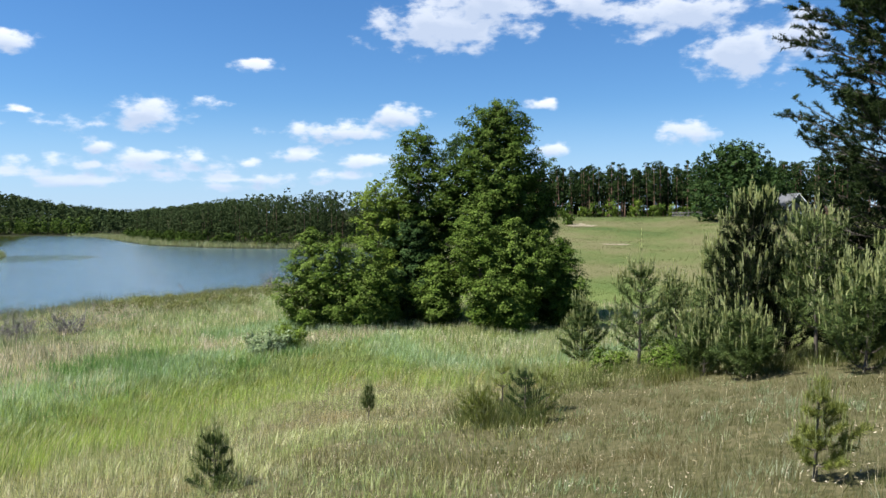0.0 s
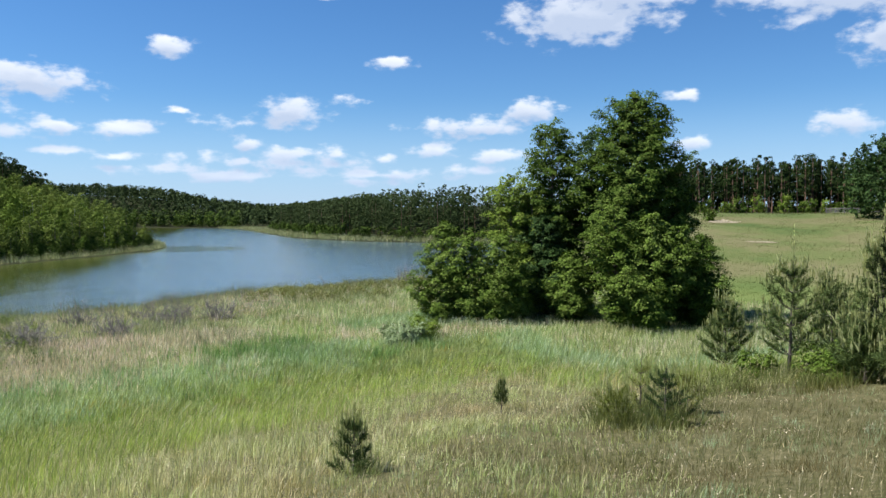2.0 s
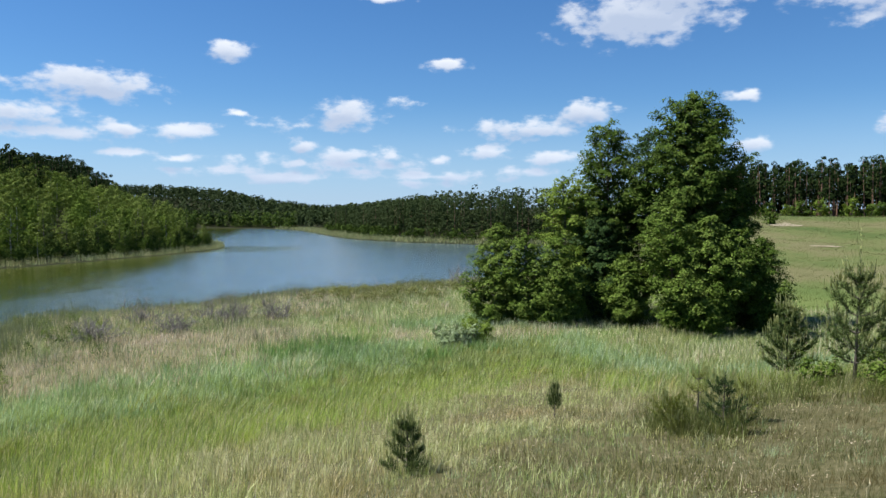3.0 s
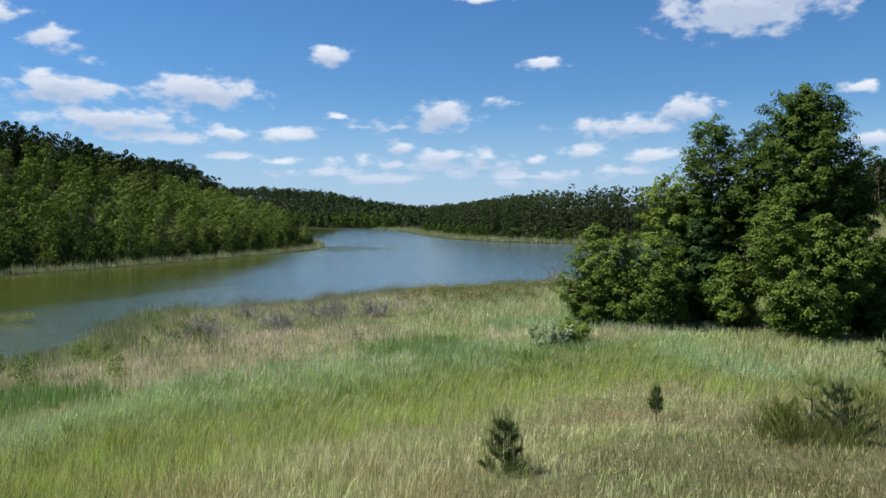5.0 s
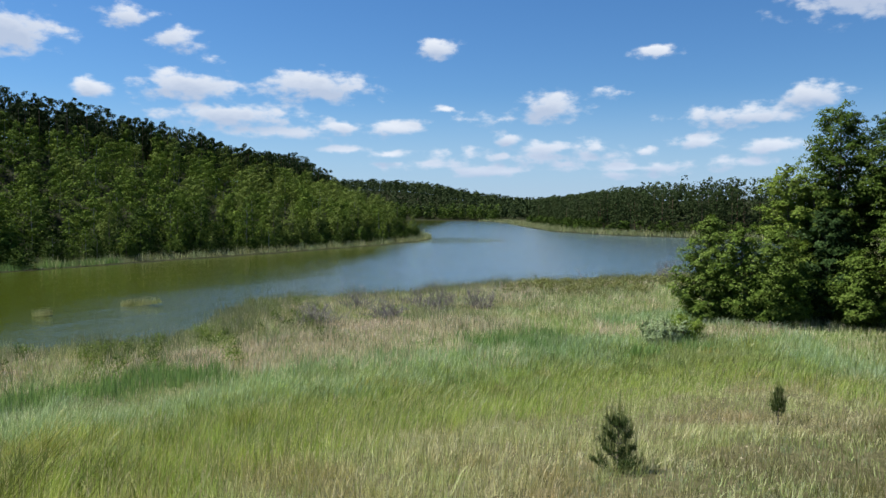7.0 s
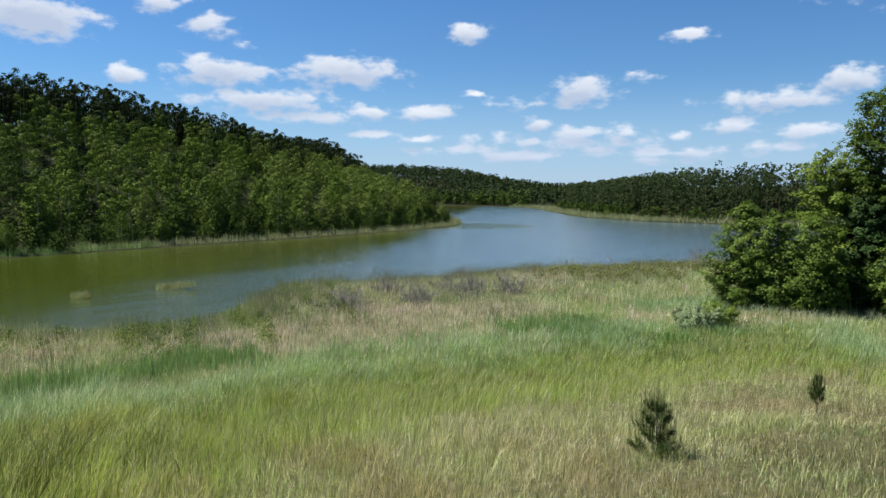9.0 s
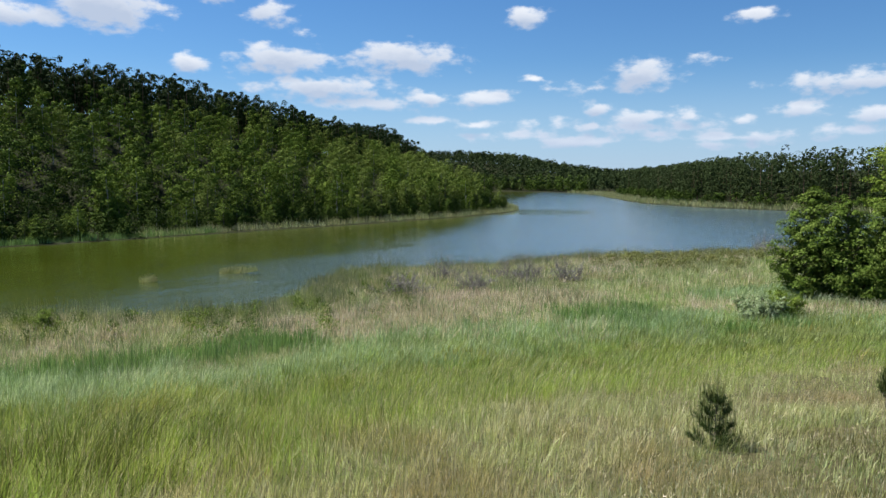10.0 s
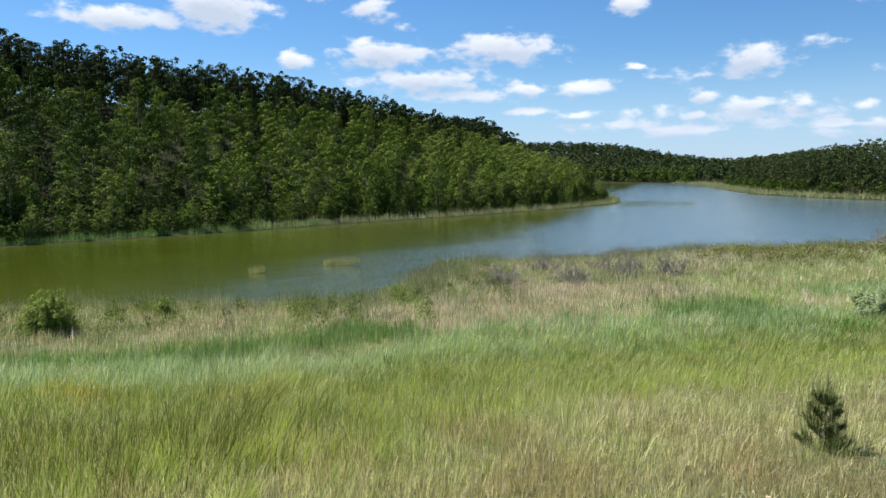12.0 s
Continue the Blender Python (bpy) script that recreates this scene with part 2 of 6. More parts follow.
def ground_material():
    m, t, bsdf, out = start_material("ground_soil_turf_wood_shade")
    p = world_place(t)
    fine, mid, wide = noise_node(t, p, 9.0, 6.0, 0.7), noise_node(t, p, 0.9, 4.0), noise_node(t, p, 0.09, 4.0)
    dry = ramp_node(t, fine, [(0.32, (0.04, 0.042, 0.017)), (0.48, (0.075, 0.07, 0.032)), (0.58, (0.105, 0.092, 0.046)), (0.72, (0.17, 0.146, 0.085))])
    lush = ramp_node(t, fine, [(0.3, (0.06, 0.09, 0.02)), (0.55, (0.11, 0.15, 0.04)), (0.75, (0.17, 0.20, 0.07))])
    marsh = ramp_node(t, mid, [(0.35, (0.06, 0.085, 0.025)), (0.5, (0.10, 0.10, 0.05)), (0.65, (0.14, 0.12, 0.08))])
    field = ramp_node(t, math_node(t, "MULTIPLY_ADD", noise_node(t, p, 0.05, 5.0, 0.6), 0.7, math_node(t, "MULTIPLY", fine, 0.3)),
                      [(0.38, (0.055, 0.082, 0.024)), (0.46, (0.09, 0.105, 0.036)), (0.53, (0.125, 0.112, 0.056)), (0.60, (0.088, 0.104, 0.036)), (0.66, (0.12, 0.108, 0.054))])
    sep = t.nodes.new("ShaderNodeSeparateXYZ")
    link(t, p, sep.inputs[0])
    d = toward(GRASS_AZ)
    down = math_node(t, "ADD", math_node(t, "MULTIPLY", sep.outputs[0], d.x), math_node(t, "MULTIPLY", sep.outputs[1], d.y))
    down = math_node(t, "MULTIPLY_ADD", math_node(t, "SUBTRACT", wide, 0.5), 8.0, down)

    def step(v, a, b):
        r = t.nodes.new("ShaderNodeMapRange")
        r.inputs["From Min"].default_value, r.inputs["From Max"].default_value = a, b
        link(t, v, r.inputs["Value"])
        return r.outputs[0]

    far = math_node(t, "SQRT", math_node(t, "ADD", math_node(t, "POWER", sep.outputs[0], 2.0), math_node(t, "POWER", sep.outputs[1], 2.0)))
    aside = step(math_node(t, "DIVIDE", sep.outputs[0], far), -0.14, 0.14)
    down = math_node(t, "ADD", down, math_node(t, "MULTIPLY", math_node(t, "MULTIPLY", math_node(t, "MAXIMUM", math_node(t, "SUBTRACT", far, 17.0), 0.0), 1.3), aside))
    c = mix_colour(t, step(down, 7, 13), dry, lush)
    c = mix_colour(t, math_node(t, "MULTIPLY", step(down, 22, 30), math_node(t, "SUBTRACT", 1.0, aside)), c, marsh)
    c = mix_colour(t, math_node(t, "MULTIPLY", step(far, 62, 85), step(sep.outputs[0], -6, 4)), c, field)
    # Near-black wood floor: shade under the crowns is put into its colour.
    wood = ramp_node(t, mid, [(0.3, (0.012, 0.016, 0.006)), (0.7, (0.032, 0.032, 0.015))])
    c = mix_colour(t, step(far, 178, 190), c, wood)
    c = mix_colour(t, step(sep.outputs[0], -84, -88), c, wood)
    link(t, c, bsdf.inputs["Base Color"])
    bsdf.inputs["Roughness"].default_value, bsdf.inputs["Specular IOR Level"].default_value = 0.95, 0.05
    b = t.nodes.new("ShaderNodeBump")
    b.inputs["Strength"].default_value, b.inputs["Distance"].default_value = 0.5, 0.07
    link(t, fine, b.inputs["Height"]), link(t, b.outputs[0], bsdf.inputs["Normal"])
    return m


def water_material():
    m, t, bsdf, out = start_material("lake_water")
    p = world_place(t)
    mp = t.nodes.new("ShaderNodeMapping")
    mp.inputs["Rotation"].default_value = (0, 0, radians(20))
    mp.inputs["Scale"].default_value = (1.0, 0.45, 1.0)
    link(t, p, mp.inputs[0])
    colour = ramp_node(t, noise_node(t, p, 0.03, 3.0), [(0.35, (0.030, 0.040, 0.002)), (0.65, (0.042, 0.053, 0.005))])
    bsdf.inputs["IOR"].default_value = 1.33
    b = t.nodes.new("ShaderNodeBump")
    b.inputs["Distance"].default_value = 0.15
    # Calm under the wooded bank, ruffled by the wind over the open middle.
    sep = t.nodes.new("ShaderNodeSeparateXYZ")
    link(t, p, sep.inputs[0])
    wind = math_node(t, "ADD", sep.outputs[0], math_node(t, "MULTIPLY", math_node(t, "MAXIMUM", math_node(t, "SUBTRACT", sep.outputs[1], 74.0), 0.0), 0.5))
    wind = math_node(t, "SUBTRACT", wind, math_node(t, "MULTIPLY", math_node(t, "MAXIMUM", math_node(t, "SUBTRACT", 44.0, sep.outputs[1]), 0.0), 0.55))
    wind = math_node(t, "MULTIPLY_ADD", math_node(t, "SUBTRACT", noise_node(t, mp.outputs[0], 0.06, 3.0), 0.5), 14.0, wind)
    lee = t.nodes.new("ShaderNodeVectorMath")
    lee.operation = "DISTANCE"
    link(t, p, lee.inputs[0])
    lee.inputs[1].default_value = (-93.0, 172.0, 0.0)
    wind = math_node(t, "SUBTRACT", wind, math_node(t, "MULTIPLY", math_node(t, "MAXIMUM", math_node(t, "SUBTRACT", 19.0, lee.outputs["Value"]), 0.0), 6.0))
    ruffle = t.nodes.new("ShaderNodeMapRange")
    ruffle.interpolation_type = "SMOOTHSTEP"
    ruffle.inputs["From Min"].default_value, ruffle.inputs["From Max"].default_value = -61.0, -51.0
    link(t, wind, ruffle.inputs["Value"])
    # Ruffle and painted blue both weaken towards the near shore.
    near_fade = t.nodes.new("ShaderNodeMapRange")
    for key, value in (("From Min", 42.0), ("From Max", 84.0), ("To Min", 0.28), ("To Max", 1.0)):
        near_fade.inputs[key].default_value = value
    link(t, sep.outputs[1], near_fade.inputs["Value"])
    rough_water = math_node(t, "MULTIPLY", ruffle.outputs[0], near_fade.outputs[0])
    # Olive body colour; over ruffled water the sky's blue sheen is painted in.
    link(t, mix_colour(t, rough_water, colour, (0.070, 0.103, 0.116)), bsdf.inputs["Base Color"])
    link(t, math_node(t, "MULTIPLY_ADD", rough_water, 0.05, 0.07), bsdf.inputs["Roughness"])
    link(t, math_node(t, "MULTIPLY_ADD", rough_water, 0.25, 0.3), b.inputs["Strength"])
    h = math_node(t, "ADD", noise_node(t, mp.outputs[0], 2.2, 4.0), math_node(t, "MULTIPLY", noise_node(t, mp.outputs[0], 0.4, 2.0), 1.5))
    link(t, h, b.inputs["Height"]), link(t, b.outputs[0], bsdf.inputs["Normal"])
    return m


MAT = {
    "ground": ground_material(),
    "water": water_material(),
    "bark": rough_material("grey_brown_bark", [(0.3, (0.05, 0.04, 0.03)), (0.7, (0.17, 0.14, 0.11))], 14, squash=(1, 1, 0.25)),
    "dark_bark": rough_material("dark_brown_bark", [(0.3, (0.03, 0.024, 0.019)), (0.7, (0.09, 0.072, 0.058))], 14, squash=(1, 1, 0.25)),
    "pine_bark": rough_material("orange_pine_bark", [(0.3, (0.09, 0.05, 0.03)), (0.7, (0.24, 0.14, 0.085))], 10, squash=(1, 1, 0.3)),
    "birch_bark": rough_material("pale_birch_bark", [(0.35, (0.16, 0.15, 0.13)), (0.6, (0.5, 0.48, 0.44))], 6, squash=(1, 1, 2)),
    "dead_wood": rough_material("bare_grey_twigs", [(0.3, (0.10, 0.088, 0.082)), (0.7, (0.25, 0.225, 0.21))], 20),
    "leaf": leaf_material("broad_green_leaves", [(0.0, (0.05, 0.085, 0.012)), (0.5, (0.112, 0.162, 0.026)), (1.0, (0.21, 0.265, 0.065))], 0.5, (0.6, 0.68, 0.5), 0.14, 0.7, 0.03, deep=0.9),
    "leaf_yellow": leaf_material("yellow_green_leaves", [(0.0, (0.11, 0.16, 0.022)), (0.5, (0.16, 0.22, 0.035)), (1.0, (0.24, 0.30, 0.06))], 0.5, (0.75, 0.8, 0.6), 0.2, 0.65, 0.05),
    "marsh_leaf": leaf_material("olive_marsh_leaves", [(0.0, (0.095, 0.115, 0.032)), (0.5, (0.15, 0.17, 0.055)), (1.0, (0.24, 0.245, 0.10))], 0.4, (0.95, 0.84, 0.76), 0.18, 0.7, 0.03),
    "leaf_dark": leaf_material("dark_green_leaves", [(0.0, (0.038, 0.07, 0.011)), (0.5, (0.082, 0.128, 0.021)), (1.0, (0.16, 0.21, 0.045))], 0.4, (0.62, 0.7, 0.5), 0.12, 0.7, 0.03, deep=0.8),
    "leaf_deep": leaf_material("deep_green_leaves", [(0.0, (0.022, 0.045, 0.014)), (0.5, (0.042, 0.075, 0.022)), (1.0, (0.075, 0.115, 0.035))], 0.4, (0.7, 0.76, 0.6), 0.1),
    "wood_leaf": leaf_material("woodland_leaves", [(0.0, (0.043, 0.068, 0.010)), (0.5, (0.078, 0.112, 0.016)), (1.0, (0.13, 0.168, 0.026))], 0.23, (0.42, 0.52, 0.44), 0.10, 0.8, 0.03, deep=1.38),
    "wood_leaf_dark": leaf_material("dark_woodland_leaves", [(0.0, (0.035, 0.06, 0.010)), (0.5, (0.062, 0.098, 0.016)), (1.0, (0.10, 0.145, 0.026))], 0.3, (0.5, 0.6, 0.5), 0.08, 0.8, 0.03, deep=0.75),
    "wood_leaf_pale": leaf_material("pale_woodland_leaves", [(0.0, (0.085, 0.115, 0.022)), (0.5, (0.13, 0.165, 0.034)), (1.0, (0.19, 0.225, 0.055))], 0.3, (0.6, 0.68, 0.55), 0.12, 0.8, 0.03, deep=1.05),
    "wood_needle": leaf_material("dark_pine_needles", [(0.0, (0.024, 0.044, 0.013)), (0.5, (0.038, 0.065, 0.018)), (1.0, (0.06, 0.088, 0.026))], 0.08, (0.6, 0.62, 0.55), 0.08, 0.8, 0.03, deep=0.62),
    "far_needle": leaf_material("distant_wood_foliage", [(0.0, (0.035, 0.055, 0.02)), (0.5, (0.055, 0.08, 0.03)), (1.0, (0.085, 0.11, 0.04))], 0.06, (0.75, 0.8, 0.7), 0.08, 0.8, 0.03, deep=0.72),
    "needle": leaf_material("pine_needles", [(0.0, (0.042, 0.068, 0.022)), (0.5, (0.115, 0.16, 0.052)), (1.0, (0.23, 0.29, 0.10))], 1.2, (0.7, 0.75, 0.6), 0.2, deep=0.74),
    "needle_sapling": leaf_material("young_pine_needles", [(0.0, (0.03, 0.05, 0.018)), (0.5, (0.075, 0.11, 0.036)), (1.0, (0.17, 0.215, 0.075))], 1.2, (0.7, 0.75, 0.6), 0.2),
    "needle_yellow": leaf_material("yellow_green_pine_needles", [(0.0, (0.085, 0.105, 0.022)), (0.5, (0.19, 0.215, 0.05)), (1.0, (0.32, 0.34, 0.09))], 1.2, (0.7, 0.75, 0.6), 0.3),
    # Old pine needles at half strength: the row's inner shade is painted in.
    "needle_shade": leaf_material("row_shade_pine_needles", [(0.0, (0.012, 0.026, 0.010)), (0.5, (0.03, 0.052, 0.018)), (1.0, (0.085, 0.11, 0.036))], 0.7, (0.7, 0.7, 0.6), 0.08, deep=0.42),
    "old_needle": leaf_material("dark_old_pine_needles", [(0.0, (0.012, 0.026, 0.010)), (0.5, (0.03, 0.052, 0.018)), (1.0, (0.085, 0.11, 0.036))], 0.7, (0.7, 0.7, 0.6), 0.08, deep=0.8),
    "needle_dark": leaf_material("shaded_pine_needles", [(0.0, (0.022, 0.042, 0.016)), (0.5, (0.05, 0.085, 0.03)), (1.0, (0.11, 0.155, 0.055))], 1.2, (0.7, 0.75, 0.6), 0.2),
    "shoot": leaf_material("pale_pine_shoots", [(0.0, (0.29, 0.33, 0.13)), (1.0, (0.5, 0.51, 0.26))], 1.5, (0.85, 0.85, 0.7), 0.25),
    "silver": leaf_material("silver_willow_leaves", [(0.0, (0.2, 0.26, 0.12)), (0.7, (0.32, 0.38, 0.21)), (1.0, (0.42, 0.47, 0.32))], 0.8, (0.85, 0.9, 0.75), 0.25),
    "grass_dry": leaf_material("dry_grass", [(0.0, (0.13, 0.125, 0.045)), (0.45, (0.215, 0.20, 0.085)), (0.9, (0.30, 0.262, 0.135)), (1.0, (0.40, 0.35, 0.21))], 0.35, (0.74, 0.84, 0.6), 0.3, 0.6, 0.12, deep=0.62, more=[(1.1, 0.45, 0.62, (0.64, 0.8, 0.56)), (0.5, 0.5, 0.66, (0.98, 0.82, 0.76)), (5.0, 0.5, 0.7, (0.7, 0.7, 0.64))]),
    "grass_mixed": leaf_material("seeding_meadow_grass", [(0.0, (0.10, 0.098, 0.048)), (0.4, (0.18, 0.17, 0.09)), (0.8, (0.29, 0.262, 0.16)), (1.0, (0.46, 0.41, 0.29))], 0.3, (0.8, 0.98, 0.66), 0.35, 0.6, 0.2, deep=2.25, more=[(0.45, 0.5, 0.62, (0.9, 0.76, 0.76)), (2.2, 0.42, 0.66, (0.62, 0.74, 0.5))]),
    "grass_lush": leaf_material("lush_green_grass", [(0.0, (0.10, 0.122, 0.044)), (0.35, (0.18, 0.208, 0.082)), (0.7, (0.28, 0.302, 0.12)), (1.0, (0.42, 0.44, 0.20))], 0.8, (0.56, 0.68, 0.48), 0.4, 0.42, 0.3, deep=1.16, more=[(0.4, 0.5, 0.62, (1.12, 1.04, 0.74)), (2.4, 0.45, 0.68, (0.66, 0.76, 0.58)), (0.55, 0.56, 0.68, (1.1, 0.84, 0.78))]),
    "sedge": leaf_material("blue_green_sedge", [(0.0, (0.10, 0.132, 0.07)), (0.35, (0.165, 0.205, 0.118)), (0.7, (0.25, 0.29, 0.188)), (1.0, (0.40, 0.43, 0.32))], 0.6, (0.62, 0.76, 0.58), 0.4, 0.42, 0.3, deep=1.65, more=[(0.2, 0.5, 0.64, (1.1, 1.04, 1.08)), (1.9, 0.45, 0.68, (0.66, 0.76, 0.62)), (0.5, 0.52, 0.66, (1.02, 0.86, 0.84))]),
    "reed_green": leaf_material("green_reeds", [(0.0, (0.085, 0.105, 0.045)), (0.6, (0.19, 0.22, 0.112)), (1.0, (0.37, 0.37, 0.25))], 0.35, (0.98, 0.82, 0.74), 0.3, 0.6, 0.12, deep=1.9, more=[(1.3, 0.45, 0.66, (0.6, 0.7, 0.54))]),
    "reed_dry": leaf_material("dead_straw_reeds", [(0.0, (0.17, 0.135, 0.105)), (0.6, (0.37, 0.295, 0.235)), (1.0, (0.54, 0.455, 0.375))], 0.2, (0.78, 0.8, 0.74), 0.25, 0.7, 0.15, deep=2.0, more=[(1.6, 0.45, 0.68, (0.66, 0.66, 0.6))]),
    "field_dry": leaf_material("field_straw", [(0.0, (0.06, 0.065, 0.03)), (0.6, (0.10, 0.09, 0.047)), (1.0, (0.16, 0.135, 0.08))], 0.08, (0.75, 0.85, 0.6), 0.25),
    "field_green": leaf_material("field_turf", [(0.0, (0.08, 0.11, 0.03)), (0.6, (0.105, 0.135, 0.04)), (1.0, (0.17, 0.195, 0.07))], 0.08, (0.85, 0.8, 0.7), 0.3),
    "reed_grey": leaf_material("grey_green_tall_reeds", [(0.0, (0.14, 0.17, 0.09)), (0.6, (0.24, 0.27, 0.16)), (1.0, (0.36, 0.36, 0.26))], 0.4, (0.8, 0.8, 0.7), 0.25),
    "reed_dark": leaf_material("dark_green_reeds", [(0.0, (0.06, 0.10, 0.034)), (0.6, (0.105, 0.165, 0.055)), (1.0, (0.18, 0.25, 0.10))], 0.5, (0.75, 0.85, 0.7), 0.3, 0.5, 0.2, deep=1.8, more=[(2.0, 0.45, 0.68, (0.6, 0.68, 0.6))]),
    "seed_head": leaf_material("straw_seed_heads", [(0.0, (0.36, 0.29, 0.17)), (1.0, (0.62, 0.55, 0.38))], 0.5, (0.85, 0.85, 0.8), 0.25, 0.7, 0.15, deep=1.20),
    "grass_bright": leaf_material("bright_tussock_grass", [(0.0, (0.18, 0.24, 0.04)), (0.6, (0.40, 0.48, 0.10)), (1.0, (0.6, 0.64, 0.2))], 0.5, (0.7, 0.85, 0.7), 0.42, 0.45, 0.3),
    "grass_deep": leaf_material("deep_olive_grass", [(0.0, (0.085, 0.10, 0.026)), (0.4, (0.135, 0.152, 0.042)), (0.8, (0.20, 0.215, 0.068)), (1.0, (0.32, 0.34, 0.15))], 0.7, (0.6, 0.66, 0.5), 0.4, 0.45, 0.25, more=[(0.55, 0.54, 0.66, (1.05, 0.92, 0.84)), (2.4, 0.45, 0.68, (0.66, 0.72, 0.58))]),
    "boards": rough_material("weathered_boards", [(0.3, (0.07, 0.065, 0.06)), (0.7, (0.15, 0.14, 0.13))], 5, squash=(6, 6, 0.4)),
    "roofing": rough_material("grey_roof_sheets", [(0.3, (0.06, 0.062, 0.066)), (0.7, (0.12, 0.12, 0.122))], 3, squash=(1, 5, 1)),
    "white_paint": rough_material("white_painted_wood", [(0.3, (0.6, 0.6, 0.58)), (0.7, (0.8, 0.8, 0.78))], 6, bump=0.1),
    "glass": rough_material("dark_window_glass", [(0.3, (0.02, 0.025, 0.03)), (0.7, (0.03, 0.035, 0.04))], 2, rough=0.08, bump=0.0),
    "sand": rough_material("pale_bare_sand", [(0.3, (0.17, 0.14, 0.085)), (0.7, (0.27, 0.22, 0.14))], 3),
}

# ---- the land ----
LAKE = np.array([
    (-58, -60), (-53, 0), (-50, 15), (-47, 20), (-42, 24), (-38, 28), (-36, 31), (-38.5, 37), (-45, 48), (-41.5, 53.5), (-37.5, 60.5),
    (-36, 67), (-32, 73), (-27, 79), (-21, 86), (-18, 91), (-9, 99), (-7, 112), (-9, 140), (-11, 180), (-15, 203), (-30, 214), (-47, 219),
    (-65, 227), (-80, 240), (-98, 258), (-120, 295), (-153, 352), (-180, 400), (-207, 440), (-240, 468), (-272, 475), (-330, 480),
    (-420, 470), (-430, 400), (-330, 380), (-250, 330), (-178, 268), (-118, 204), (-103, 181), (-97, 165), (-93.5, 140), (-92.5, 102),
    (-94, 77), (-94, 57), (-95, 42), (-96, 29), (-97, 0), (-100, -60), (-105, -200), (-65, -200)], float)


def smooth(v, a, b):
    t = np.clip((np.asarray(v, float) - a) / (b - a), 0, 1)
    return t * t * (3 - 2 * t)


def shore_distance(x, y):
    """Metres from the lake's edge: plus on land, minus in the water."""
    x, y = np.asarray(x, float), np.asarray(y, float)
    best = np.full(x.shape, 1e9)
    inside = np.zeros(x.shape, bool)
    for (ax, ay), (bx, by) in zip(LAKE, np.roll(LAKE, -1, 0)):
        dx, dy = bx - ax, by - ay
        k = np.clip(((x - ax) * dx + (y - ay) * dy) / (dx * dx + dy * dy), 0, 1)
        best = np.minimum(best, (x - ax - k * dx) ** 2 + (y - ay - k * dy) ** 2)
        if ay != by:
            inside ^= ((ay > y) != (by > y)) & (x < (bx - ax) * (y - ay) / (by - ay) + ax)
    best = np.sqrt(best)
    return np.where(inside, -best, best)


def wavy(x, y, scale, seed=0.0):
    """A soft, repeatable unevenness between about -1 and 1."""
    x, y = np.asarray(x, float) / scale, np.asarray(y, float) / scale
    return (np.sin(1.7 * x + 0.6 * y + seed) * np.cos(1.1 * y - 0.4 * x + 2 * seed) + 0.6 * np.sin(2.9 * y + 2.1 * x + 3 * seed)
            + 0.4 * np.sin(5.3 * x - 4.1 * y + seed)) / 1.8


def along(x, y, az):
    d = toward(az)
    return x * d.x + y * d.y


def land(x, y):
    x, y = np.asarray(x, float), np.asarray(y, float)
    sd = shore_distance(x, y)
    r, az = np.hypot(x, y), np.degrees(np.arctan2(-x, y))
    shelf = np.where(sd < 0, np.maximum(0.10 * sd, -1.5), 0.12 + 0.5 * smooth(sd, 0, 9))
    # The slope on which the camera stands, easing out into the marsh.
    u = along(x, y, SLOPE_AZ)
    plane = 6.4 - 0.2 * u
    near = np.logaddexp(0, (plane - 0.7) / 0.45) * 0.45
    near = np.minimum(near, 7.5 + 0.02 * np.maximum(-u, 0))
    z = shelf + near * smooth(sd, -2, 14)
    # The field behind the trees, up to the hut.
    field = 7.6 * smooth(r, 58, 168) * smooth(-az, -2, 7) * smooth(-az, 150, 100) * smooth(sd, 0, 22)
    z = np.maximum(z, shelf + field) + 0.0
    # The wooded hill on the opposite bank.
    ridge = np.interp(y, [-200, 30, 64, 120, 147, 165, 194, 240, 300], [26, 26, 24, 21.5, 18.3, 16.2, 14.8, 14.8, 11])
    west = smooth(-x, 88, 96) * smooth(y, 440, 320)
    z = z + west * ridge * smooth(sd, 4, 80 - 13 * smooth(y, 120, 190) - 27 * smooth(y, 175, 225)) * smooth(az, 24, 28)
    # Low hills past the far end of the lake.
    back = np.interp(az, [-40, 10, 20, 22.5, 25.5, 27, 30, 34, 45], [6, 5, 1.5, 2.5, 9.5, 13.5, 21.5, 25, 25])
    z = z + back * smooth(r, 400, 600) * smooth(sd, 5, 120)
    z = z + np.interp(az, [8, 16, 19, 22], [9.5, 8.5, 7.0, 4.5]) * smooth(sd, 12, 60) * smooth(y, 200, 240) * smooth(az, 1, 6) * smooth(x, -320, -200)
    rough = 0.07 * wavy(x, y, 2.1, 1.0) + 0.16 * wavy(x, y, 9.0, 2.0)
    return z + np.where(sd > 0, rough * smooth(sd, 0, 6), 0)


def mesh_of(name, verts, faces, *materials, even=False):
    """A mesh from arrays; all faces have the same number of corners."""
    verts, faces = np.asarray(verts, np.float32), np.asarray(faces, np.int32)
    me = bpy.data.meshes.new(name)
    me.vertices.add(len(verts))
    me.vertices.foreach_set("co", verts.ravel())
    me.loops.add(faces.size)
    me.loops.foreach_set("vertex_index", faces.ravel())
    me.polygons.add(len(faces))
    me.polygons.foreach_set("loop_start", np.arange(len(faces), dtype=np.int32) * faces.shape[1])
    if even:
        me.polygons.foreach_set("use_smooth", np.ones(len(faces), bool))
    for m in materials:
        me.materials.append(m)
    me.update(calc_edges=True)
    return me


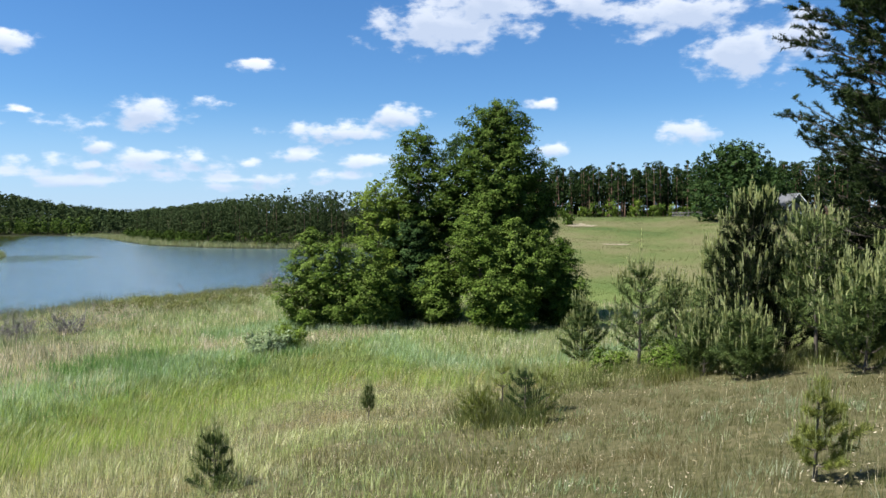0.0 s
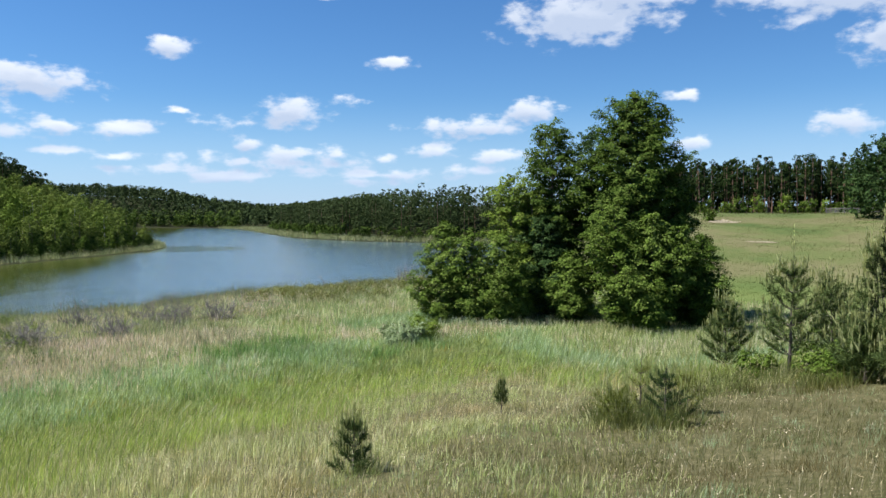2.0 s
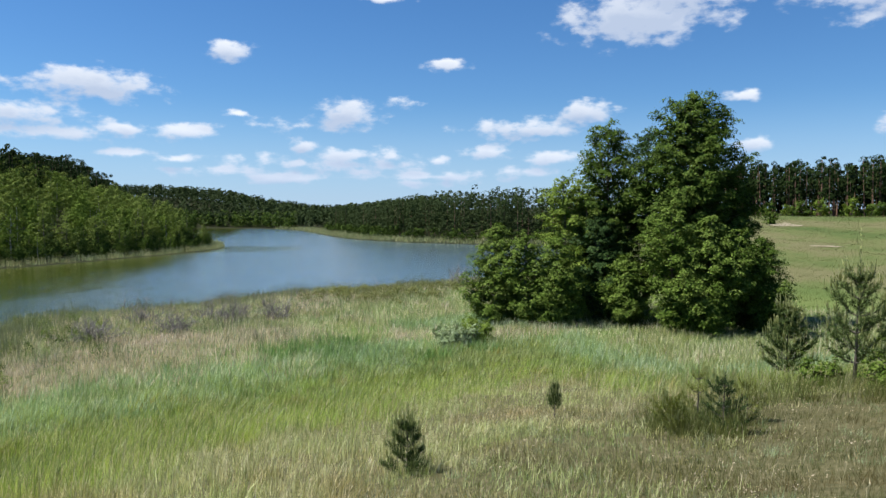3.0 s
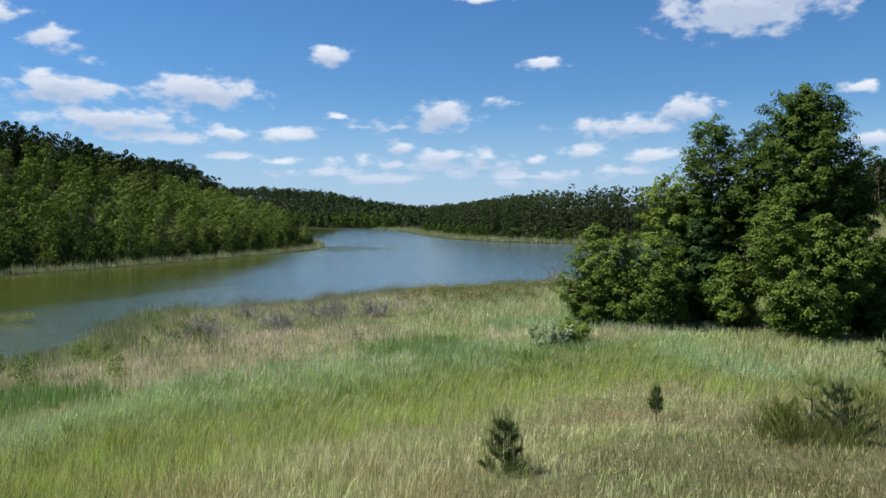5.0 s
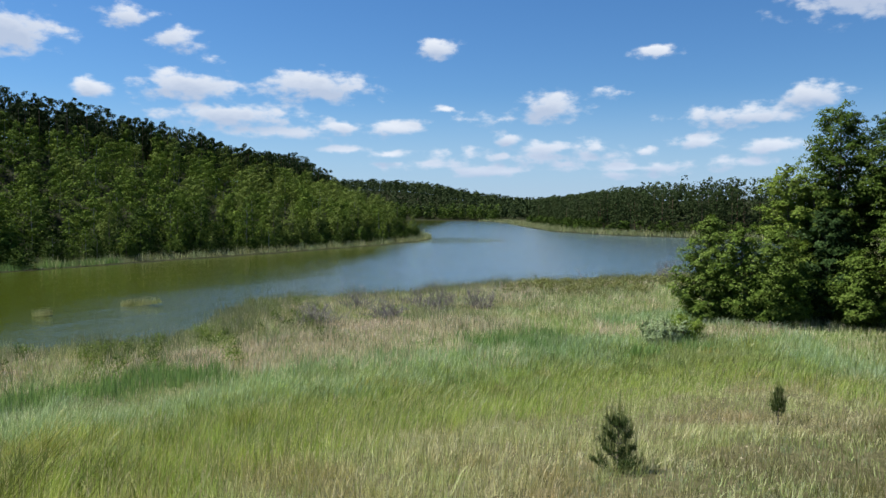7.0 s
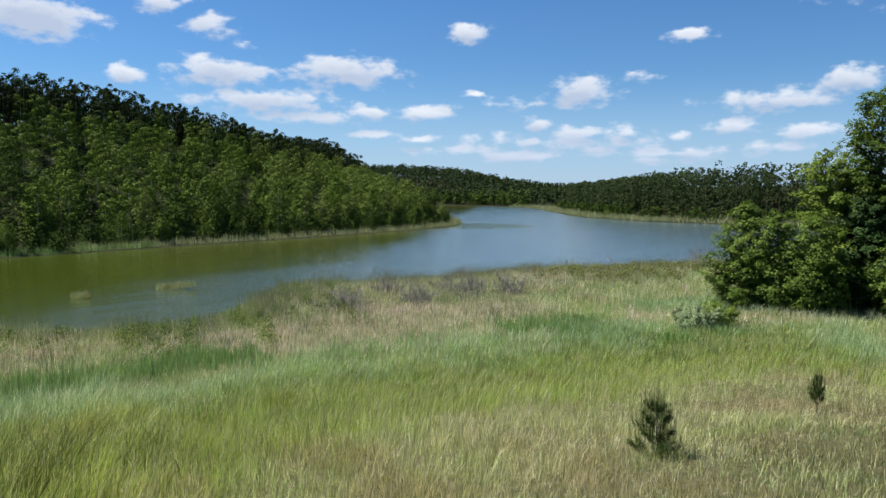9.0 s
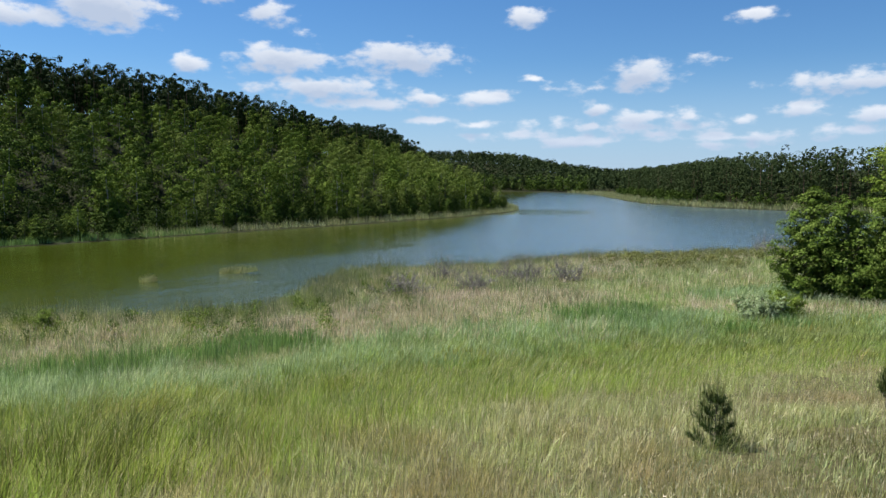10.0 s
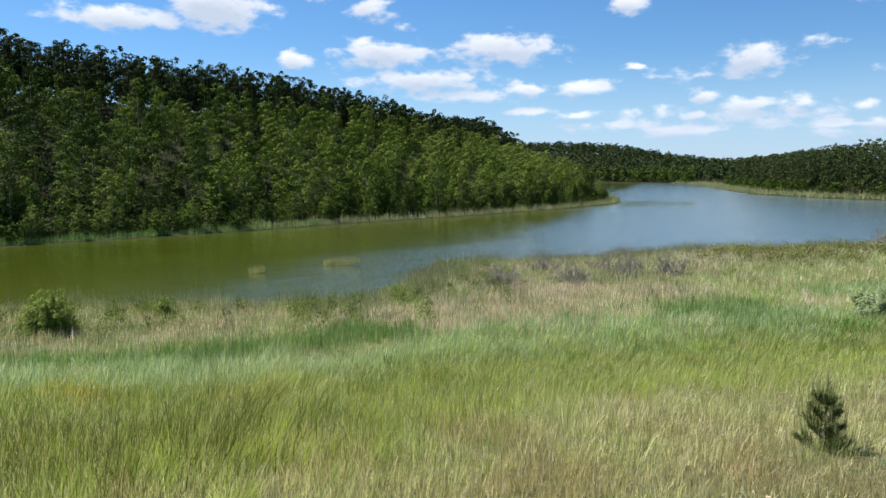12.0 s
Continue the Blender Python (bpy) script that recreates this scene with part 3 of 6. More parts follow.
def build_ground():
    rings = np.concatenate([[0.0], np.geomspace(1.5, 60, 75), np.geomspace(62, 800, 95), np.geomspace(900, 4500, 12)])
    turns = 330
    a = np.linspace(0, 2 * np.pi, turns, endpoint=False)
    rr, aa = np.meshgrid(rings, a, indexing="ij")
    x, y = -rr * np.sin(aa), rr * np.cos(aa)
    v = np.stack([x, y, land(x, y)], -1).reshape(-1, 3)
    i, j = np.meshgrid(np.arange(len(rings) - 1), np.arange(turns), indexing="ij")
    k = (j + 1) % turns
    f = np.stack([i * turns + j, (i + 1) * turns + j, (i + 1) * turns + k, i * turns + k], -1).reshape(-1, 4)[:, ::-1]
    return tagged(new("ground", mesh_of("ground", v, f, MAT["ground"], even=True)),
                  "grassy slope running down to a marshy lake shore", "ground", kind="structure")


build_ground()
edge = 1.0 * np.array([(-480, -230), (60, -230), (60, 520), (-480, 520)])
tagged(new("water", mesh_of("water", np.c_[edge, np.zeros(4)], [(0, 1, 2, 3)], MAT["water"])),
       "calm blue-green lake with faint ripples", "lake", kind="structure")

# ---- ways of making plants ----


def part(name, me, parent, label=""):
    ob = new(name, me)
    ob.parent = parent
    return tagged(ob, label)


def thing(name, x, y, label, category, group="", sink=0.03, turn=0.0, z=None):
    """An empty on the ground, to which parts are joined."""
    ob = new(name)
    ob.matrix_basis = pose(x, y, (float(land(x, y)) if z is None else z) - sink, 0, 0, turn)
    return tagged(ob, label, category, group)


def at(az, dist):
    d = toward(az) * dist
    return d.x, d.y


def join(pieces):
    """Several (verts, faces) with the same number of corners into one."""
    vs, fs, n = [], [], 0
    for v, f in pieces:
        vs.append(v), fs.append(np.asarray(f) + n)
        n += len(v)
    return np.concatenate(vs), np.concatenate(fs)


def tube(points, radii, sides=6):
    points, radii = np.asarray(points, float), np.asarray(radii, float)
    n = len(points)
    t = np.gradient(points, axis=0)
    t /= np.linalg.norm(t, axis=1)[:, None] + 1e-9
    ref = np.where(np.abs(t[:, 2:3]) > 0.9, [[1.0, 0, 0]], [[0, 0, 1.0]])
    a = np.cross(t, ref)
    a /= np.linalg.norm(a, axis=1)[:, None] + 1e-9
    b = np.cross(t, a)
    w = np.linspace(0, 2 * np.pi, sides, endpoint=False)
    v = points[:, None] + radii[:, None, None] * (np.cos(w)[None, :, None] * a[:, None] + np.sin(w)[None, :, None] * b[:, None])
    i, j = np.meshgrid(np.arange(n - 1), np.arange(sides), indexing="ij")
    k = (j + 1) % sides
    f = np.stack([i * sides + j, i * sides + k, (i + 1) * sides + k, (i + 1) * sides + j], -1).reshape(-1, 4)
    return v.reshape(-1, 3), f


def unit(v):
    return v / (np.linalg.norm(v, axis=-1, keepdims=True) + 1e-9)


def leaf_quads(rng, centre, normal, size, narrow=0.6):
    """Pointed leaves: a diamond for every centre."""
    n = len(centre)
    a = unit(np.cross(normal, rng.normal(size=(n, 3))))
    b = np.cross(unit(normal), a)
    s = (size * rng.uniform(0.65, 1.3, n))[:, None]
    bend = unit(normal) * s * rng.uniform(-0.25, 0.1, n)[:, None]
    v = np.stack([centre - a * s * 0.5 + bend, centre - b * s * 0.5 * narrow, centre + a * s * 0.5 + bend, centre + b * s * 0.5 * narrow], 1)
    return v.reshape(-1, 3), np.arange(4 * n).reshape(-1, 4)


def leaf_tris(rng, centre, normal, size):
    """Leaves seen from afar: a triangle for every centre."""
    n = len(centre)
    a = unit(np.cross(normal, rng.normal(size=(n, 3))))
    b = np.cross(unit(normal), a)
    s = (size * rng.uniform(0.65, 1.3, n))[:, None]
    v = np.stack([centre - a * s * 0.5 - b * s * 0.4, centre + a * s * 0.5 - b * s * 0.4, centre + b * s * 0.55], 1)
    return v.reshape(-1, 3), np.arange(3 * n).reshape(-1, 3)


def clump_leaves(rng, centres, radii, count, size, flat=0.85, per=12, narrow=0.6, reach_in=(0.9, 2.4)):
    """Sprays of leaves standing out all over the clumps, with gaps between them."""
    radii = np.asarray(radii)
    share = np.maximum((radii ** 2 / np.sum(radii ** 2) * count / per).astype(int), 2)
    c, r = np.repeat(centres, share, 0), np.repeat(radii, share)
    n = len(c)
    d = unit(rng.normal(size=(n, 3)) + [0, 0, 0.3])
    root = c + d * (r * rng.uniform(0.55, 1.0, n))[:, None] * [1, 1, flat]
    axis = unit(d + [0, 0, 0.15] + rng.normal(size=(n, 3)) * 0.35)
    reach = rng.uniform(*reach_in, n) * size
    root, axis, reach = np.repeat(root, per, 0), np.repeat(axis, per, 0), np.repeat(reach, per)
    k = rng.uniform(0, 1, n * per)
    p = root + axis * (reach * k)[:, None] + rng.normal(size=(n * per, 3)) * (size * (0.6 - 0.3 * k))[:, None]
    normal = axis * 0.8 + [0, 0, 0.4] + rng.normal(size=(n * per, 3)) * 0.4
    return leaf_quads(rng, p, normal, size, narrow) if narrow else leaf_tris(rng, p, normal, size)


def needle_tris(rng, base, axis, length, width):
    """Slim needles: a triangle for every base point."""
    n = len(base)
    a = unit(axis)
    s = unit(np.cross(a, rng.normal(size=(n, 3)))) * (np.asarray(width) * 0.5 * np.ones(n))[:, None]
    tip = base + a * (np.asarray(length) * rng.uniform(0.7, 1.2, n))[:, None]
    return np.stack([base - s, base + s, tip], 1).reshape(-1, 3), np.arange(3 * n).reshape(-1, 3)


def crown_clumps(rng, height, width, low, profile, count, spread=(0.55, 0.95)):
    """Centres and sizes of leaf clumps inside an uneven outline."""
    hs = low + (1 - low) * (np.arange(count) + rng.uniform(0.2, 0.8, count)) / count
    ang = np.arange(count) * 2.39996 + rng.uniform(-0.5, 0.5, count)
    prof = np.array([profile((h - low) / (1 - low)) for h in hs])
    lean = 1 + 0.25 * np.sin(ang * 2 + rng.uniform(0, 6)) * rng.uniform(0.5, 1, count)
    rad = prof * width / 2 * rng.uniform(*spread, count) * lean
    c = np.stack([np.cos(ang) * rad, np.sin(ang) * rad, hs * height], 1)
    size = width * (0.105 + 0.085 * prof) * rng.uniform(0.7, 1.35, count) * (46 / max(count, 46)) ** 0.25
    c[:, 2] = np.minimum(c[:, 2], height - size * 0.75)
    return c, size


def limbs(rng, centres, height, thick, trunk_top=0.8, sides=4):
    """A tapering trunk, and a limb to every clump."""
    ks = np.linspace(0, 1, 9)
    sway = np.cumsum(rng.normal(size=(9, 2)) * 0.012 * height, 0) * ks[:, None]
    trunk = np.c_[sway, ks * height * trunk_top]
    pieces = [tube(trunk, thick * (1.25 - ks) * (1 + 0.5 * np.exp(-ks * 14)), 8)]
    for c in centres:
        h = np.clip(c[2] / (height * trunk_top) - rng.uniform(0.12, 0.3), 0.08, 0.95)
        s = np.array([np.interp(h, ks, trunk[:, i]) for i in range(3)])
        q = np.linspace(0, 1, 4)[:, None]
        mid = s * (1 - q) + c * q + np.array([0, 0, 1.0]) * (q * (1 - q)) * np.linalg.norm(c - s) * 0.25
        pieces.append(tube(mid, thick * 0.30 * (1.1 - q[:, 0]), sides))
    return join(pieces)


def broadleaf_meshes(seed, height, width, low=0.08, count=46, leaves=9000, leaf=0.2, top=0.75, mat="leaf", bark="bark", lower=0.75, narrow=0.0, per=13, lump=1.0, flat=0.8, reach_in=(0.9, 2.4)):
    rng = np.random.default_rng(seed)

    def profile(k):
        return (lower + (1 - lower) * min(k / 0.35, 1)) if k < 0.35 else max(1 - ((k - 0.35) / 0.65) ** (1.0 + top) * 0.85, 0.12)

    c, r = crown_clumps(rng, height, width, low, profile, count)
    r = r * lump
    inner = np.c_[rng.normal(size=(count // 4, 2)) * width * 0.10, rng.uniform(low + 0.1, 0.85, count // 4) * height]
    v, f = clump_leaves(rng, np.r_[c, inner], np.r_[r, np.full(len(inner), width * 0.16)], leaves, leaf, flat, per, narrow, reach_in)
    v[:, 2] = np.maximum(v[:, 2], 0.05)
    tv, tf = limbs(rng, c[:: max(1, count // (30 if leaves > 3000 else 8))], height, 0.018 * height)
    return mesh_of("trunk", tv, tf, MAT[bark], even=True), mesh_of("crown", v, f, MAT[mat])


def plant_tree(name, x, y, meshes, label, category="tree", group="", turn=0.0, scale=1.0):
    ob = thing(name, x, y, label, category, group, turn=turn, sink=0.1)
    ob.scale = (scale,) * 3
    part("trunk", meshes[0], ob), part("crown", meshes[1], ob)
    return ob


# ---- the clump of trees by the marsh ----


def spray_leaves(rng, centre, out, radius, per, leaf):
    """Leaves on small drooping domes, one dome at each twig's end."""
    n = len(centre)
    c, o, r = np.repeat(centre, per, 0), np.repeat(out, per, 0), np.repeat(radius, per)
    a, q = rng.uniform(0, 2 * np.pi, n * per), np.sqrt(rng.uniform(0, 1, n * per))
    flat = np.stack([np.cos(a) * q, np.sin(a) * q, 0.45 * (1 - q ** 2) - 0.3 * q], -1)
    p = c + flat * r[:, None] + rng.normal(size=(n * per, 3)) * (r * 0.14)[:, None]
    normal = flat * [0.7, 0.7, 0] + o * 0.45 + [0, 0, 0.75] + rng.normal(size=p.shape) * 0.33
    return leaf_tris(rng, p, normal, leaf)


def branchy_meshes(seed, height, outline, leaders=((0.0, 1.0),), branches=60, low=0.06, leaf=0.135, per=46, spray=0.44, rise=0.55, mat="leaf", bark="bark", gap=0.0, boughs=1):
    """A tree from its boughs: rising branches on one or more leaders, leafy sprays along their outer part.
    outline: (share of the height, reach in metres); leaders: (sideways shift, share of the height)."""
    rng = np.random.default_rng(seed)
    ks, rs = zip(*outline)
    wood, cs, outs, sizes = [], [], [], []
    for shift, top in leaders:
        h = height * top
        q = np.linspace(0, 1, 9)
        wave = np.cumsum(rng.normal(size=(9, 2)) * 0.006 * height, 0)
        stem = np.c_[shift * smooth(q, 0, 0.45) + wave[:, 0], wave[:, 1], q * h * 0.97]
        wood.append(tube(stem, 0.014 * height * (1.12 - q) * (1 + 0.5 * np.exp(-q * 14)) + 0.01, 8))
        phase = rng.uniform(0, 6.28)
        for i in range(branches):
            k = low + (0.985 - low) * ((i + rng.uniform(0, 0.9)) / branches)
            if rng.random() < gap:
                continue
            a = i * 2.39996 + rng.uniform(-0.45, 0.45)
            reach = float(np.interp(k, ks, rs)) * rng.uniform(0.8, 1.08) * (1 + 0.13 * math.sin(2 * a + phase + 5 * k))
            up = rise * reach * (0.55 + 0.75 * k)
            z0 = max(k * h - up, 0.05 * h)
            s0 = np.array([np.interp(z0, stem[:, 2], stem[:, j]) for j in range(2)])
            way = np.array([math.cos(a), math.sin(a)])
            w = np.linspace(0, 1, 5)
            p = np.c_[s0 + way * (w * reach)[:, None], z0 + (k * h - z0) * (1.3 * w - 0.3 * w ** 2)]
            if i % boughs == 0:
                wood.append(tube(p, (0.012 + 0.0035 * height * 0.35) * (1.15 - w) * min(1.0, 0.5 + reach / 4), 4))
            m = max(3, int(reach / spray * 2.1))
            t = np.sort(rng.uniform(0.22, 1.0, m))
            t[-1] = 1.0
            side = rng.normal(size=m) * 0.26 * reach * (1.15 - t)
            c = np.stack([np.interp(t, w, p[:, j]) for j in range(3)], -1)
            c[:, 0] -= way[1] * side
            c[:, 1] += way[0] * side
            c[:, 2] += rng.normal(size=m) * 0.16 - 0.08 * np.abs(side)
            cs.append(c)
            outs.append(np.tile([way[0], way[1], 0.2], (m, 1)) * t[:, None])
            sizes.append(spray * rng.uniform(0.65, 1.25, m) * (0.75 + 0.25 * min(1.0, reach / 1.5)))
        tip = stem[-1]
        cs.append(tip + [[0, 0, 0.1], [0.1, 0.05, -0.3], [-0.1, 0, -0.6]])
        outs.append(np.zeros((3, 3)))
        sizes.append(np.array([0.5, 0.75, 0.9]) * spray)
    v, f = spray_leaves(rng, np.concatenate(cs), np.concatenate(outs), np.concatenate(sizes), per, leaf)
    v[:, 2] = np.maximum(v[:, 2], 0.05)
    tv, tf = join(wood)
    return mesh_of("trunk", tv, tf, MAT[bark], even=True), mesh_of("crown", v, f, MAT[mat])


TALL = [(0.05, 1.3), (0.25, 3.0), (0.44, 3.7), (0.6, 3.75), (0.73, 3.45), (0.86, 2.7), (0.95, 1.75), (1.0, 0.5)]
SLIM = [(0.1, 1.6), (0.3, 2.8), (0.6, 3.0), (0.78, 2.5), (0.88, 1.8), (0.96, 1.35), (1.0, 0.6)]
ROUND = [(0.0, 0.75), (0.15, 0.95), (0.4, 1.0), (0.65, 0.8), (0.85, 0.5), (1.0, 0.15)]


def rounded(reach):
    return [(k, r * reach * 1.18) for k, r in ROUND]


# Darker leaf tones on the rear trees carry the shade behind the front bushes.
for az, dist, height, outline, kw, label in [
    (-4.05, 57.0, 16.4, TALL, dict(leaders=((-0.6, 1.0), (0.85, 0.99)), branches=118, low=0.1, mat="leaf_dark"), "tall dense green alder with a double top"),
    (1.5, 59.0, 14.7, SLIM, dict(branches=100, low=0.14, mat="leaf_dark", gap=0.06), "slender dark green alder with an open top"),
    (3.9, 58.0, 10.8, [(0.1, 1.7), (0.4, 2.15), (0.8, 1.9), (0.95, 1.3), (1.0, 0.6)], dict(leaders=((-0.8, 1.0), (0.6, 0.92)), branches=56, low=0.14, mat="leaf_yellow", gap=0.1), "yellow-green leafy tree at the clump's edge"),
    (-0.9, 61.5, 14.2, SLIM, dict(branches=80, low=0.12, mat="leaf_deep"), "tree hidden behind its neighbours, leaves darkened for the shaded gap"),
    (2.3, 56.5, 7.6, rounded(2.3), dict(branches=60, low=0.1, mat="leaf_deep"), "bushy tree low in the clump, leaves darkened for shade"),
    (-7.0, 58.5, 9.2, rounded(2.4), dict(branches=64, low=0.1, mat="leaf"), "broad green tree at the field's side"),
]:
    x, y = at(az, dist)
    plant_tree("tree", x, y, branchy_meshes(int(dist * 10 + height * 7), height, outline, **kw), label, group="trees of the marsh clump")

for az, dist, height, reach, kw, label in [
    (10.1, 54.0, 6.95, 1.85, dict(branches=76, mat="leaf"), "bushy green alder standing in the sedge"),
    (6.3, 52.5, 6.35, 1.95, dict(leaders=((-1.35, 1.0), (0.75, 0.97)), branches=62, mat="leaf"), "round green bush with two leafy tops"),
    (4.3, 55.5, 5.3, 1.7, dict(branches=56, mat="leaf_yellow"), "yellow-green bush beside the taller trees"),
    (0.6, 54.0, 4.75, 1.65, dict(branches=62, low=0.16, mat="leaf"), "low green bush on a bare thin stem"),
    (-4.3, 50.5, 8.4, 1.95, dict(leaders=((-1.25, 1.0), (0.75, 0.9), (2.15, 0.8)), branches=66, low=0.1, mat="leaf"), "large rounded green bush with pale leaf tips"),
    (-8.85, 52.5, 6.1, 1.85, dict(branches=72, mat="leaf_dark"), "rounded dark green bush at the edge of the field"),
]:
    x, y = at(az, dist)
    plant_tree("bush", x, y, branchy_meshes(int(dist * 10 + az * 3 + 400), height, rounded(reach), leaf=0.12, per=48, spray=0.4, rise=0.75, **kw), label, "bush", "bushes of the marsh clump")

# ---- young pines on the slope ----


def sapling_meshes(seed, height, spread, whorls, needle=0.055, width=0.0045, dense=1.0, shoots=0.16, bare=0.06, arms=6, mat="needle", lift=0.35, taper=0.75, upto=0.93, leader=0.16, lop=0.0):
    """A young pine: whorls of rising branches clad in needles, with pale upright shoots at the tips."""
    rng = np.random.default_rng(seed)
    wood, base, axis, tips = [], [], [], []
    ks = np.linspace(0, 1, 8)
    stem = np.c_[np.cumsum(rng.normal(size=(8, 2)) * 0.008 * height, 0), ks * height]
    wood.append(tube(stem, 0.02 * height ** 0.8 * (1.08 - ks), 6))

    def clad(p, q, n, r0=0.0):
        k = rng.uniform(r0, 1, n)[:, None]
        seg = np.clip((k * (len(p) - 1)).astype(int), 0, len(p) - 2)[:, 0]
        w = k * (len(p) - 1) - seg[:, None]
        c = p[seg] * (1 - w) + p[seg + 1] * w
        along_it = unit(p[seg + 1] - p[seg])
        out = unit(np.cross(along_it, rng.normal(size=(n, 3))))
        base.append(c), axis.append(along_it * rng.uniform(0.5, 1.1, n)[:, None] + out)

    clad(stem, None, int(260 * dense * whorls / 5), 0.35)
    tips.append((stem[-1], np.array([0, 0, 1.0]), max(1.6, leader * height / shoots)))
    for w in range(whorls):
        k = bare + (upto - bare) * (w + 0.5 * rng.uniform(0, 0.6)) / whorls
        s = np.array([np.interp(k, ks, stem[:, i]) for i in range(3)])
        reach = spread * (1 - k) ** taper * rng.uniform(0.8, 1.15) + 0.05 * height
        for b in range(arms):
            a = 2 * math.pi * (b + rng.uniform(-0.3, 0.3)) / arms + w * 1.3
            length = reach * rng.uniform(0.65, 1.15) * (1 + lop * math.cos(a))
            q = np.linspace(0, 1, 6)[:, None]
            rise = lift + rng.uniform(0.0, 0.4) + 0.5 * k
            p = s + np.array([math.cos(a), math.sin(a), 0]) * q * length + np.array([0, 0, 1.0]) * (0.25 * q + 0.75 * q ** 2) * length * rise
            wood.append(tube(p, 0.007 * height ** 0.7 * (1.15 - q[:, 0]), 4))
            clad(p, None, int(dense * (50 + 190 * length / max(spread, 0.1))), 0.2)
            tips.append((p[-1], unit(p[-1] - p[-2] + [0, 0, 0.5 * length]), 1.0))
            for side in (-1, 1):
                for at_k in (0.45, 0.7):
                    s2 = p[0] * (1 - at_k) + p[-1] * at_k + [0, 0, -0.05 * length]
                    a2 = a + side * rng.uniform(0.6, 1.0)
                    l2 = length * 0.42 * rng.uniform(0.7, 1.2)
                    p2 = s2 + np.array([math.cos(a2), math.sin(a2), 0.55]) * q * l2
                    clad(p2, None, int(dense * (25 + 70 * length / max(spread, 0.1))))
                    if rng.random() < 0.5:
                        tips.append((p2[-1], unit(np.array([math.cos(a2) * 0.4, math.sin(a2) * 0.4, 1.0])), 0.8))
    tv, tf = join(wood)
    b, a = np.concatenate(base), np.concatenate(axis)
    nv, nf = needle_tris(rng, b, a, needle, width)
    sv = []
    for p, d, k in tips:
        # A bundle of candles on a strong tip, a single one on a weak tip.
        for c in range(4 if shoots > 0.25 and k >= 1.0 else 1):
            n = 16 if shoots > 0.25 else 30
            q = rng.uniform(0, 1, n)[:, None]
            ln = shoots * k * rng.uniform(0.6, 1.2) * (1.0 if c == 0 else 0.65)
            e = unit(d * 0.5 + [0, 0, 1.0] + rng.normal(size=3) * [0.3, 0.3, 0] * (c > 0))
            out = unit(np.cross(e, rng.normal(size=(n, 3))))
            sv.append(needle_tris(rng, p + e * q * ln, e * 1.5 + out * 0.3, needle * 0.6, width * 1.9))
    shv, shf = join(sv)
    return mesh_of("trunk", tv, tf, MAT["bark"], even=True), mesh_of("needles", nv, nf, MAT[mat]), mesh_of("shoots", shv, shf, MAT["shoot"])


def plant_sapling(az, dist, meshes, label, turn=0.0, name="young_pine"):
    x, y = at(az, dist)
    ob = thing(name, x, y, label, "pine sapling", "young pines on the slope", turn=turn, sink=0.02)
    part("trunk", meshes[0], ob), part("foliage", meshes[1], ob), part("spring_growth", meshes[2], ob, "pale upright spring shoots")


